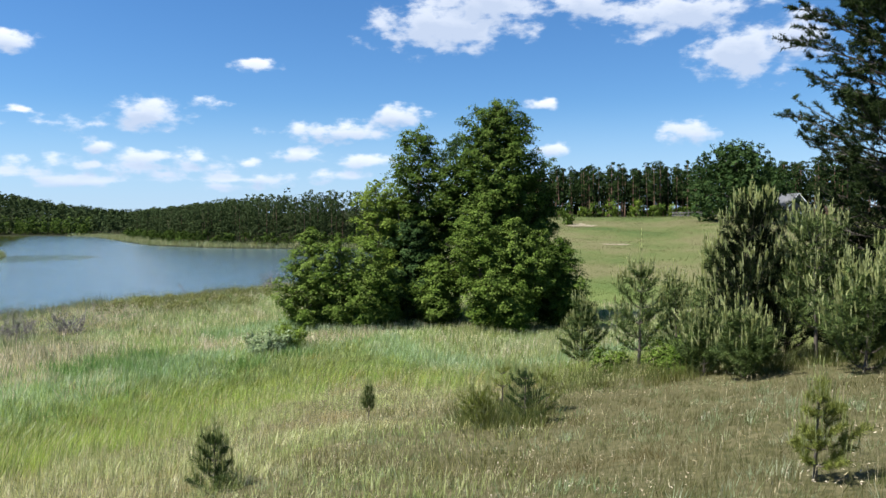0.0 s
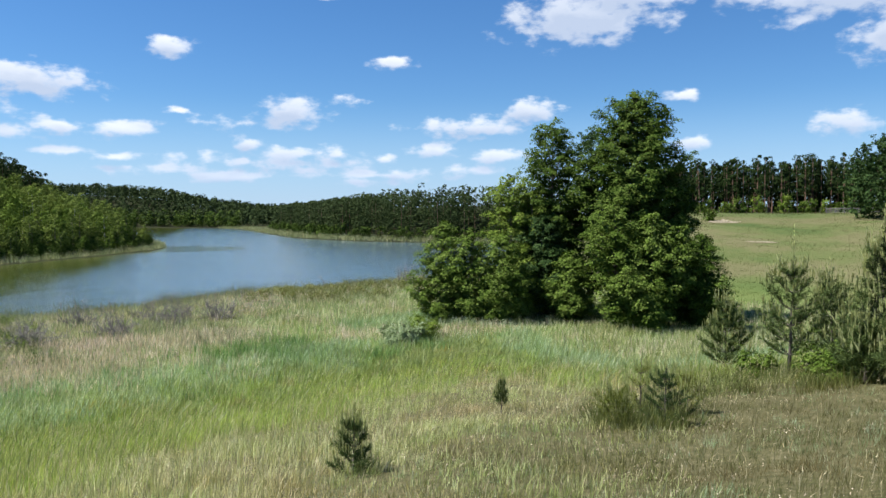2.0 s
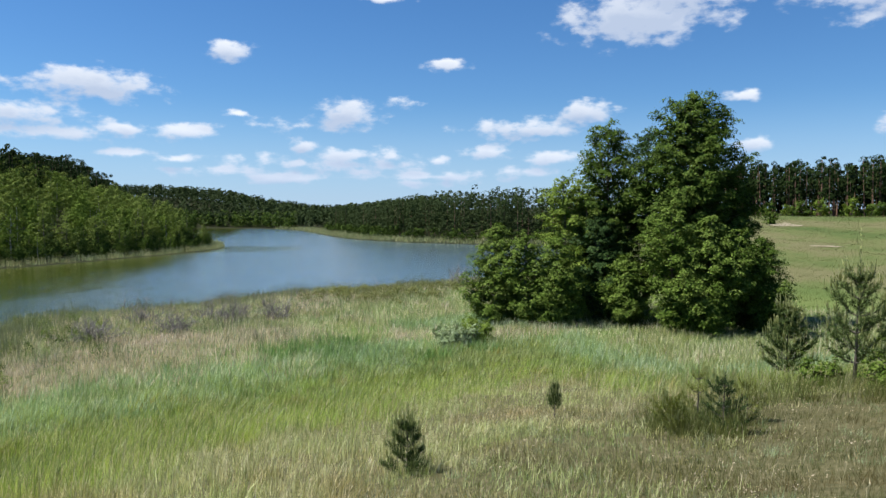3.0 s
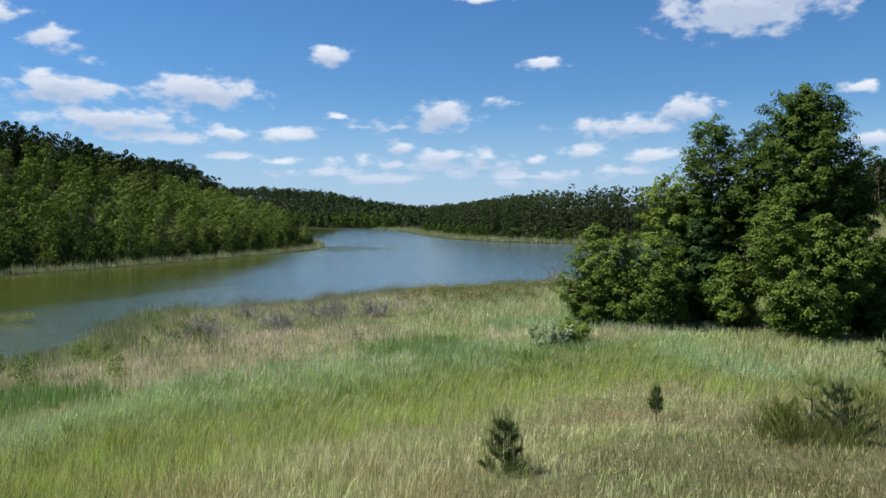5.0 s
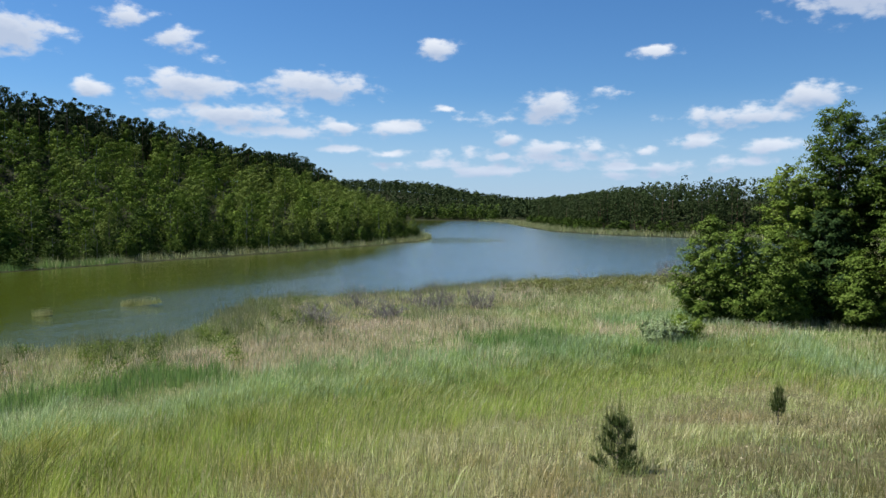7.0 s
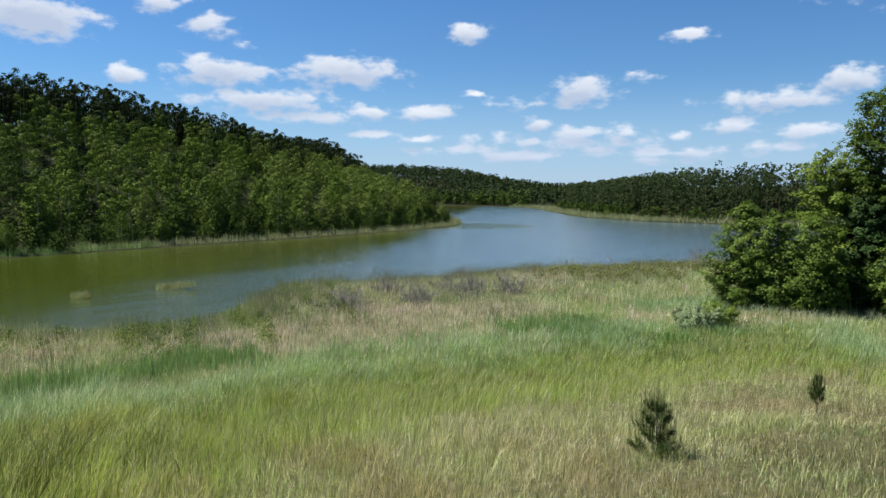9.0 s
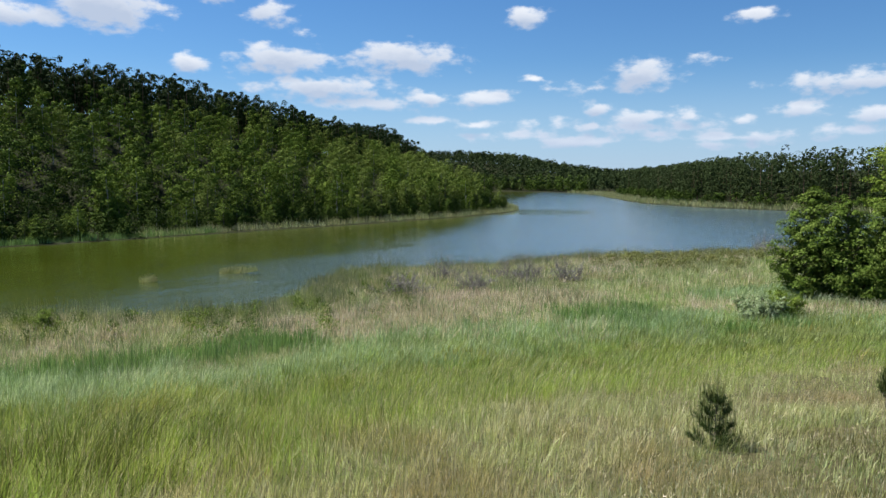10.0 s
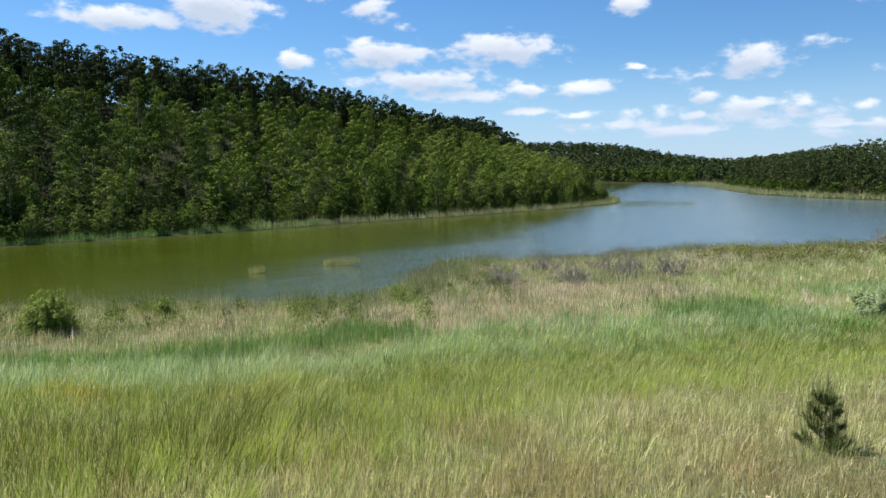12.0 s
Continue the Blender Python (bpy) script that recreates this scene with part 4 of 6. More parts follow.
ROW = dict(width=0.015, needle=0.135)
for az, dist, height, spread, whorls, kw, label in [
    (17.05, 9.9, 0.86, 0.33, 4, dict(dense=0.8, width=0.0048, needle=0.07, shoots=0.17, arms=6, lift=0.65, bare=0.0, taper=1.25, upto=0.82, leader=0.25, mat="needle_sapling"), "knee-high young pine alone in dry grass"),
    (5.7, 18.2, 0.85, 0.15, 6, dict(dense=0.34, width=0.008, arms=3, bare=0.22, lift=1.3, needle=0.075, leader=0.25), "thin waist-high young pine in straw-coloured grass"),
    (-6.0, 13.6, 1.05, 0.55, 5, dict(dense=0.8, width=0.006, lift=0.3, taper=1.0, mat="needle_dark", shoots=0.2), "dense young pine on the dry bank"),
    (-2.6, 13.2, 0.6, 0.42, 4, dict(dense=0.8, width=0.006, lift=0.8, shoots=0.22, mat="needle_yellow"), "small sparse young pine beside a denser one"),
    (-4.4, 14.6, 1.15, 0.35, 4, dict(dense=0.3, width=0.006, shoots=0.25, mat="needle_yellow"), "thin straggly sapling in tall yellow grass"),
    (-7.6, 15.0, 0.8, 0.4, 4, dict(dense=0.5, width=0.006, lift=0.9, shoots=0.25, mat="needle_yellow"), "sparse yellow-green sapling behind a darker one"),
    (-25.9, 6.8, 0.82, 0.24, 5, dict(dense=1.25, width=0.004, arms=4, lop=0.35, lift=0.3, taper=0.6, bare=0.16, mat="needle_yellow"), "crooked young pine with yellow-green needles"),
    (-10.4, 25.0, 2.35, 0.95, 6, dict(ROW, dense=0.85, shoots=0.34, lift=0.35, arms=5, taper=0.95, leader=0.3, bare=0.12), "young pine taller than a person"),
    (-14.35, 22.0, 3.15, 1.25, 6, dict(ROW, dense=0.85, shoots=0.36, bare=0.16, lift=0.35, arms=5, taper=0.95, leader=0.28), "young pine with a long leader and bare stem"),
    (-17.0, 24.5, 2.5, 0.75, 6, dict(ROW, dense=0.6, shoots=0.36, lift=0.9), "slim pale young pine behind the row"),
    (-18.9, 18.4, 1.25, 0.7, 5, dict(ROW, dense=0.8, shoots=0.3, bare=0.0, lift=0.9), "low young pine at the row's foot"),
    (-19.9, 20.6, 3.25, 1.0, 7, dict(ROW, dense=0.8, shoots=0.42, bare=0.04, lift=0.6, taper=0.9), "dense young pine with many pale shoots"),
    (-21.8, 18.8, 3.95, 0.8, 11, dict(ROW, mat="needle_shade", lift=0.9, dense=1.0, shoots=0.34, bare=0.0, leader=0.14), "tallest dark young pine of the row"),
    (-21.5, 17.2, 1.15, 0.75, 4, dict(ROW, dense=0.9, shoots=0.34, bare=0.0, lift=1.0), "low bushy young pine with pale shoots"),
    (-26.2, 18.6, 3.3, 1.1, 7, dict(ROW, dense=0.7, lift=0.6, shoots=0.34, bare=0.22), "wide young pine with soft green needles"),
    # Two rear pines whose near-black needles stand for shaded gaps in the row.
    (-24.2, 21.5, 2.8, 0.9, 7, dict(ROW, mat="needle_shade", dense=1.0, shoots=0.3, bare=0.05, lift=0.9), "young pine behind its neighbours, darkened to stand for shade"),
    (-28.6, 20.5, 3.1, 1.0, 8, dict(ROW, mat="needle_shade", dense=1.1, shoots=0.2, bare=0.0), "young pine by the old pine, shade put into its needles"),
    (-29.0, 16.4, 1.85, 0.95, 6, dict(ROW, dense=1.0, shoots=0.42, bare=0.0, lift=0.9), "bushy young pine with long pale shoots"),
    (-31.5, 17.0, 2.6, 1.0, 7, dict(ROW, dense=1.0, shoots=0.34, bare=0.0), "bushy young pine under the old pine"),
]:
    plant_sapling(az, dist, sapling_meshes(int(abs(az) * 31 + dist * 7), height, spread, whorls, **kw), label, turn=0.0 if "lop" in kw else az * 17)


for az, dist, height, reach, label in [(-16.6, 21.0, 0.95, 0.55, "low yellow-green shrub between young pines"), (-12.4, 22.5, 0.75, 0.5, "small yellow-green shrub at a young pine's foot"),
                                       (-17.9, 19.2, 0.7, 0.5, "low green shrub beside the dry bank")]:
    x, y = at(az, dist)
    plant_tree("bush", x, y, branchy_meshes(int(dist * 10 - az * 7), height, rounded(reach), leaders=((-0.35, 0.85), (0.3, 1.0)), branches=30, low=0.03, leaf=0.055, per=22, spray=0.16, rise=1.0, mat="leaf"),
               label, "bush", "shrubs among the young pines")


def old_pine_meshes(seed, height, limbs_n=165):
    """A grown pine: long rising limbs, side branches in flat pads, thick tufts of needles."""
    rng = np.random.default_rng(seed)
    ks = np.linspace(0, 1, 10)
    stem = np.c_[np.cumsum(rng.normal(size=(10, 2)) * 0.05, 0), ks * height]
    wood, base, axis = [tube(stem, 0.20 * (1.08 - ks), 9)], [], []

    def clad(p, n, r0):
        k = rng.uniform(r0, 1, n)[:, None]
        c = p[0] * (1 - k) + p[-1] * k
        d = unit(p[-1] - p[0])
        out = unit(np.cross(d, rng.normal(size=(n, 3))))
        base.append(c), axis.append(d * rng.uniform(0.4, 1.1, n)[:, None] + out + [0, 0, 0.15])

    for i in range(limbs_n):
        k = float(np.interp((i + rng.uniform(0, 0.9)) / limbs_n, [0, 0.86, 1.0], [0.06, 0.62, 0.97]))
        a = i * 2.39996 + rng.uniform(-0.4, 0.4)
        length = float(np.interp(k, [0.08, 0.2, 0.3, 0.36, 0.42, 0.46, 0.53, 0.7, 0.85, 1], [2.8, 2.8, 2.6, 1.9, 2.15, 2.2, 1.55, 1.4, 1.1, 0.4])) * rng.uniform(0.55, 1.08)
        s = np.array([np.interp(k, ks, stem[:, j]) for j in range(3)])
        q = np.linspace(0, 1, 6)[:, None]
        flat = np.array([math.cos(a), math.sin(a), 0])
        p = s + flat * q * length + np.array([0, 0, 1.0]) * length * ((0.1 + 0.25 * k) * q + rng.uniform(0.15, 0.4) * q ** 2)
        wood.append(tube(p, 0.032 * (1.12 - q[:, 0]) * (1.2 - 0.6 * k), 5))
        n2 = 9
        for j in range(n2):
            at_k = 0.25 + 0.75 * (j + 0.5) / n2
            c = np.array([np.interp(at_k, q[:, 0], p[:, m]) for m in range(3)])
            a2 = a + (1 if j % 2 else -1) * rng.uniform(0.4, 1.1) * (1.15 - at_k)
            l2 = length * rng.uniform(0.2, 0.36) * (1.25 - 0.6 * at_k) + 0.12
            e = c + np.array([math.cos(a2), math.sin(a2), rng.uniform(-0.25, 0.9)]) * l2
            wood.append(tube(np.array([c, e]), np.array([0.014, 0.006]), 3))
            clad(np.array([c, e]), 80, 0.05)
            for m in range(3):
                c2 = c + (e - c) * rng.uniform(0.4, 1.0)
                e2 = c2 + unit(np.array([math.cos(a2), math.sin(a2), 0.7]) + rng.normal(size=3) * 0.5) * rng.uniform(0.12, 0.26)
                clad(np.array([c2, e2]), 56, 0.0)
    v, f = needle_tris(rng, np.concatenate(base), np.concatenate(axis), 0.105, 0.016)
    tv, tf = join(wood)
    return mesh_of("trunk", tv, tf, MAT["dark_bark"], even=True), mesh_of("crown", v, f, MAT["old_needle"])


x, y = at(-30.9, 20.3)
plant_tree("pine_tree", x, y, old_pine_meshes(77, 14.8), "large dark old pine with ragged branches", "pine tree", turn=40)

# ---- woods ----


def stuff(name, v, f, mat, label, category):
    return tagged(new(name, mesh_of(name, v, f, MAT[mat])), label, category, kind="stuff")


def scatter(rng, x0, x1, y0, y1, gap, keep):
    """Places about gap metres apart, uneven, inside a box, for which keep() holds."""
    nx, ny = int((x1 - x0) / gap), int((y1 - y0) / gap)
    gx, gy = np.meshgrid(np.arange(nx), np.arange(ny))
    x = x0 + (gx + rng.uniform(0, 1, gx.shape)) * gap
    y = y0 + (gy + rng.uniform(0, 1, gx.shape)) * gap
    x, y = x.ravel(), y.ravel()
    ok = keep(x, y)
    return x[ok], y[ok]


def wood_crowns(rng, x, y, height, width, leaves, leaf, low=0.25, pointed=0.6, clumps=9, vary=(0.7, 1.2), lump=(0.22, 0.35)):
    """Crowns of many trees in one go: a few leaf clumps each."""
    n = len(x)
    z = land(x, y)
    height = height * rng.uniform(*vary, n)
    width = width * rng.uniform(0.75, 1.25, n)
    k = (np.arange(clumps)[None] + rng.uniform(0.1, 0.9, (n, clumps))) / clumps
    h = low + (0.95 - low) * k
    ang = np.arange(clumps)[None] * 2.4 + rng.uniform(0, 6.28, (n, 1)) + rng.uniform(-0.5, 0.5, (n, clumps))
    rad = width[:, None] * 0.31 * np.where(k < 0.4, 0.7 + 0.75 * k, 1 - (np.maximum(k - 0.4, 0) / 0.6) ** 1.6 * pointed * 1.25) * rng.uniform(0.5, 1.1, (n, clumps))
    c = np.stack([x[:, None] + np.cos(ang) * rad, y[:, None] + np.sin(ang) * rad, z[:, None] + h * height[:, None]], -1).reshape(-1, 3)
    r = (width[:, None] * rng.uniform(*lump, (n, clumps)) * (1.1 - 0.35 * k)).ravel()
    per = max(3, leaves // clumps)
    cc, rr = np.repeat(c, per, 0), np.repeat(r, per)
    d = unit(rng.normal(size=(len(cc), 3)) + [0, 0, 0.75])
    p = cc + d * (rr * rng.uniform(0.6, 1.1, len(cc)))[:, None] * [1, 1, 0.85]
    return leaf_tris(rng, p, d + [0, 0, 0.2] + rng.normal(size=p.shape) * 0.24, leaf), height


def wood_trunks(rng, x, y, height, radius, top=0.8):
    """Bare stems, four-sided, one for every tree."""
    n, z = len(x), land(x, y)
    tilt = rng.normal(size=(n, 2)) * 0.02 * height[:, None]
    w = np.array([0, 1, 2, 3]) * np.pi / 2
    ring = np.stack([np.cos(w), np.sin(w)], -1)[None] * radius * rng.uniform(0.6, 1.2, (n, 1, 1))
    b = np.concatenate([np.stack([x, y], -1)[:, None] + ring, np.repeat((z - 0.3)[:, None, None], 4, 1)], -1)
    t = np.concatenate([(np.stack([x, y], -1) + tilt)[:, None] + ring * 0.4, np.repeat((z + height * top)[:, None, None], 4, 1)], -1)
    v = np.concatenate([b, t], 1).reshape(-1, 3)
    q = np.array([(j, (j + 1) % 4, 4 + (j + 1) % 4, 4 + j) for j in range(4)])
    return v, (np.arange(n)[:, None, None] * 8 + q[None]).reshape(-1, 4)


def build_woods():
    rng = np.random.default_rng(5)
    # The opposite bank: leafy wood up the hillside, its first rows as single trees.
    kinds = [branchy_meshes(900 + i, 7.4 + 0.6 * i, rounded(2.3 + 0.12 * i), branches=34, low=0.03, leaf=0.29, per=10, spray=0.62, rise=0.7, boughs=4,
                            mat=("wood_leaf", "wood_leaf_dark", "wood_leaf_pale", "wood_leaf")[i % 4], bark="birch_bark" if i % 3 == 1 else "bark") for i in range(7)]
    x, y = scatter(rng, -114, -94, -5, 205, 3.7, lambda x, y: (shore_distance(x, y) > np.where(y < 62, 1.6, 4.0)) & (shore_distance(x, y) < 10.5))
    for i, (a, b) in enumerate(zip(x, y)):
        k = int(rng.integers(7))
        s = float(rng.uniform(0.5, 0.9)) * (0.6 if shore_distance(a, b) < 7.5 else 1.0)
        plant_tree("tree", a, b, kinds[k], "leafy green tree on the opposite bank", group="trees of the opposite bank", turn=float(rng.uniform(0, 360)), scale=s)
    x, y = scatter(rng, -125, -91, -5, 205, 2.1, lambda x, y: (shore_distance(x, y) > np.where(y < 62, 0.8, 3.6)) & (shore_distance(x, y) < 22) & (x < -90))
    (v, f), h = wood_crowns(rng, x, y, 2.2, 2.6, 110, 0.27, low=0.0, clumps=6)
    stuff("bank_scrub", v, f, "wood_leaf_dark", "dense low scrub hanging over the bank", "shrubs")
    x, y = scatter(rng, -215, -96, -5, 300, 4.5, lambda x, y: (shore_distance(x, y) > 10) & (shore_distance(x, y) < 60 + 4 * wavy(x, y, 14) - 14 * smooth(y, 120, 185) - 22 * smooth(y, 185, 225)) & (x < -90) & (y < 300) & (np.degrees(np.arctan2(-x, y)) > 20))
    # Darker crowns to the south, paler ones towards the point, mixed at random.
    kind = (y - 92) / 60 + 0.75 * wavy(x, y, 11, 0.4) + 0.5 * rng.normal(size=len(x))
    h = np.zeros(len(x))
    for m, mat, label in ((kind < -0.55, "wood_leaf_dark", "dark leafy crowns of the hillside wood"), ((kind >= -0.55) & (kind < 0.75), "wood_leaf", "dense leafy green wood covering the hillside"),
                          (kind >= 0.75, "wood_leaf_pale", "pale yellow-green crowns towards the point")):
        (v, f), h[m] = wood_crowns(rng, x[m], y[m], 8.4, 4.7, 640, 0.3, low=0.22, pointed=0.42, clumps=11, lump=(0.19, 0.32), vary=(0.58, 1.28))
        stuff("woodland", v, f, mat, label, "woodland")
    v, f = wood_trunks(rng, x[::3], y[::3], h[::3], 0.09)
    stuff("woodland_trunks", v, f, "birch_bark", "pale slender stems of the hillside wood", "tree trunks")
    x, y = scatter(rng, -225, -120, -5, 300, 3.7, lambda x, y: (shore_distance(x, y) > 57 + 4 * wavy(x, y, 14) - 14 * smooth(y, 120, 185) - 22 * smooth(y, 185, 225)) & (shore_distance(x, y) < 94) & (x < -110) & (y < 300))
    (v, f), h = wood_crowns(rng, x, y, 11.2, 5.0, 400, 0.44, low=0.25, pointed=0.25, clumps=10, lump=(0.17, 0.28), vary=(0.75, 1.15))
    stuff("pine_wood", v, f, "wood_needle", "dark pines along the top of the hill", "pine wood")
    v, f = wood_trunks(rng, x, y, h, 0.14, 0.9)
    stuff("pine_wood_trunks", v, f, "pine_bark", "reddish stems of the hilltop pines", "tree trunks")
    x, y = scatter(rng, -230, -130, -5, 300, 5.0, lambda x, y: (shore_distance(x, y) > 92) & (shore_distance(x, y) < 112) & (x < -120) & (y < 300))
    (v, f), h = wood_crowns(rng, x, y, 9.5, 6.5, 90, 1.0, low=0.0, pointed=0.35, clumps=7)
    stuff("pine_wood", v, f, "wood_needle", "dense dark pines behind the hilltop", "pine wood")
    # The wood on the far right-hand shore.
    x, y = scatter(rng, -330, 90, 205, 480, 3.7, lambda x, y: (shore_distance(x, y) > 13) & (shore_distance(x, y) < 32) & (np.degrees(np.arctan2(-x, y)) < 21.8)
                   & (np.degrees(np.arctan2(-x, y)) > -6) & (y > 212 - 0.2 * x) & (x > -220))
    (v, f), h = wood_crowns(rng, x, y, 12.9, 4.4, 320, 0.42, low=0.12, pointed=0.4, clumps=10, vary=(0.92, 1.06))
    stuff("pine_wood", v, f, "far_needle", "dark mixed pine wood along the far shore", "pine wood")
    v, f = wood_trunks(rng, x[::3], y[::3], h[::3], 0.11, 0.9)
    stuff("pine_wood_trunks", v, f, "pine_bark", "reddish bare stems of the far pines", "tree trunks")
    x, y = scatter(rng, -160, 90, 205, 400, 4.4, lambda x, y: (shore_distance(x, y) > 26) & (shore_distance(x, y) < 44) & (np.degrees(np.arctan2(-x, y)) < 20) & (np.degrees(np.arctan2(-x, y)) > -6) & (y > 222 - 0.2 * x))
    (v, f), h = wood_crowns(rng, x, y, 12.0, 6.0, 100, 0.85, low=0.0, pointed=0.4, clumps=8, vary=(0.9, 1.02))
    stuff("pine_wood", v, f, "far_needle", "dense dark pines deeper in the far wood", "pine wood")
    x, y = scatter(rng, -230, 40, 205, 470, 3.6, lambda x, y: (shore_distance(x, y) > 7) & (shore_distance(x, y) < 15) & (np.degrees(np.arctan2(-x, y)) < 22.6) & (y > 212 - 0.2 * x) & (wavy(x, y, 9) > -0.5))
    (v, f), h = wood_crowns(rng, x, y, 3.6, 3.2, 120, 0.5, low=0.05, clumps=6)
    stuff("shore_scrub", v, f, "wood_leaf_dark", "green scrub along the edge of the far wood", "shrubs")
    # Hills past the far end of the lake.
    x, y = scatter(rng, -600, -90, 430, 800, 7.2, lambda x, y: (shore_distance(x, y) > 8) & (np.degrees(np.arctan2(-x, y)) > 14) & (np.degrees(np.arctan2(-x, y)) < 41)
                   & (np.hypot(x, y) < 780) & ((shore_distance(x, y) < 40) | (np.hypot(x, y) > 540)))
    (v, f), h = wood_crowns(rng, x, y, 9.6, 7.0, 77, 1.2, low=0.15, clumps=7, vary=(0.8, 1.15))
    stuff("far_woods", v, f, "far_needle", "distant dark wooded hills beyond the lake", "woodland")
    x, y = scatter(rng, -480, -170, 440, 560, 6.0, lambda x, y: (shore_distance(x, y) > 4) & (shore_distance(x, y) < 30) & (np.degrees(np.arctan2(-x, y)) > 24.5))
    (v, f), h = wood_crowns(rng, x, y, 9.0, 6.5, 150, 0.85, low=0.05, clumps=7)
    stuff("far_woods", v, f, "leaf_dark", "distant leafy trees at the lake's far end", "woodland")
    # The pine wood behind the field.
    x, y = scatter(rng, 10, 170, 150, 300, 3.2, lambda x, y: (np.hypot(x, y) > 192) & (np.hypot(x, y) < 220) & (np.degrees(np.arctan2(x, y)) > 5) & (np.degrees(np.arctan2(x, y)) < 36))
    (v, f), h = wood_crowns(rng, x, y, 13.0, 4.2, 300, 0.46, low=0.3, pointed=0.65, clumps=10, vary=(0.85, 1.1), lump=(0.2, 0.3))
    stuff("pine_wood", v, f, "wood_needle", "dark pine wood behind the sloping field", "pine wood")
    v, f = wood_trunks(rng, x, y, h, 0.16, 0.92)
    stuff("pine_wood_trunks", v, f, "pine_bark", "straight reddish stems at the wood's edge", "tree trunks")
    x, y = scatter(rng, 10, 170, 150, 300, 3.4, lambda x, y: (np.hypot(x, y) > 208) & (np.hypot(x, y) < 224) & (np.degrees(np.arctan2(x, y)) > 4) & (np.degrees(np.arctan2(x, y)) < 37))
    (v, f), h = wood_crowns(rng, x, y, 11.5, 5.0, 108, 0.9, low=0.0, clumps=6)
    stuff("undergrowth", v, f, "wood_needle", "dark undergrowth inside the pine wood", "shrubs")
    scrub = [broadleaf_meshes(950 + i, 3.4 + 0.5 * i, 3.6, low=0.02, count=18, leaves=700, leaf=0.4, mat=("leaf", "leaf_dark", "leaf_yellow")[i]) for i in range(3)]
    for i in range(18):
        a = -8.5 - 0.75 * i + rng.uniform(-0.3, 0.3)
        px, py = at(a, rng.uniform(180, 189))
        plant_tree("bush", px, py, scrub[i % 3], "green bush at the foot of the pine wood", "bush", "bushes before the pine wood", turn=i * 70, scale=float(rng.uniform(0.45, 1.0)))


build_woods()
x, y = at(-20.9, 144)
plant_tree("tree", x, y, broadleaf_meshes(41, 13.6, 13.5, low=0.02, count=110, leaves=24000, leaf=0.36, top=1.9, lump=1.15, lower=0.9, mat="leaf_deep"), "broad round dark green tree beside the hut", turn=20)
x, y = at(-23.3, 176)
plant_tree("tree", x, y, broadleaf_meshes(42, 9.0, 9.0, low=0.04, count=60, leaves=6000, leaf=0.5, top=1.5, mat="leaf_deep"), "round dark green tree behind the hut", turn=80)
x, y = at(-9.35, 139)
plant_tree("bush", x, y, broadleaf_meshes(43, 1.8, 1.9, low=0.02, count=20, leaves=900, leaf=0.28, top=1.2, mat="leaf_dark"), "small lone bush on the crest of the field", "bush")



def sand_patch(az, dist, long, wide, seed):
    """A ragged bare spot lying on the ground."""
    rng = np.random.default_rng(seed)
    cx, cy = at(az, dist)
    side, out = toward(az - 90), toward(az)
    rings = [np.array([(cx, cy)])]
    for k in (0.35, 0.7, 1.0):
        a = np.linspace(0, 2 * np.pi, 28, endpoint=False)
        q = k * (1 + 0.25 * k * np.sin(3 * a + seed) + 0.15 * rng.normal(size=28) * k)
        rings.append(np.stack([cx + np.cos(a) * q * long * side.x + np.sin(a) * q * wide * out.x, cy + np.cos(a) * q * long * side.y + np.sin(a) * q * wide * out.y], -1))
    p = np.concatenate(rings)
    v = np.c_[p, land(p[:, 0], p[:, 1]) + 0.05]
    f = [(0, 1 + j, 1 + (j + 1) % 28) for j in range(28)]
    for i in range(2):
        for j in range(28):
            a0, b0, c0, d0 = 1 + i * 28 + j, 1 + i * 28 + (j + 1) % 28, 29 + i * 28 + j, 29 + i * 28 + (j + 1) % 28
            f += [(a0, c0, d0), (a0, d0, b0)]
    tagged(new("bare_sand", mesh_of("bare_sand", v, f, MAT["sand"])), "pale patch of bare sand on the field", "sand", kind="structure")


sand_patch(-10.2, 138, 2.2, 3.0, 3)
sand_patch(-12.8, 112, 1.9, 0.7, 4)

# ---- the hut on the field ----


def box(x0, x1, y0, y1, z0, z1):
    v = np.array([(x, y, z) for x in (x0, x1) for y in (y0, y1) for z in (z0, z1)], float)
    return v, np.array([(0, 1, 3, 2), (4, 6, 7, 5), (0, 4, 5, 1), (2, 3, 7, 6), (0, 2, 6, 4), (1, 5, 7, 3)])


def slab(a, b, c, d, thick):
    """A board with four given corners and a thickness."""
    p = np.array([a, b, c, d], float)
    n = unit(np.cross(p[1] - p[0], p[3] - p[0])) * thick
    v = np.r_[p, p + n]
    return v, np.array([(3, 2, 1, 0), (4, 5, 6, 7), (0, 1, 5, 4), (1, 2, 6, 5), (2, 3, 7, 6), (3, 0, 4, 7)])


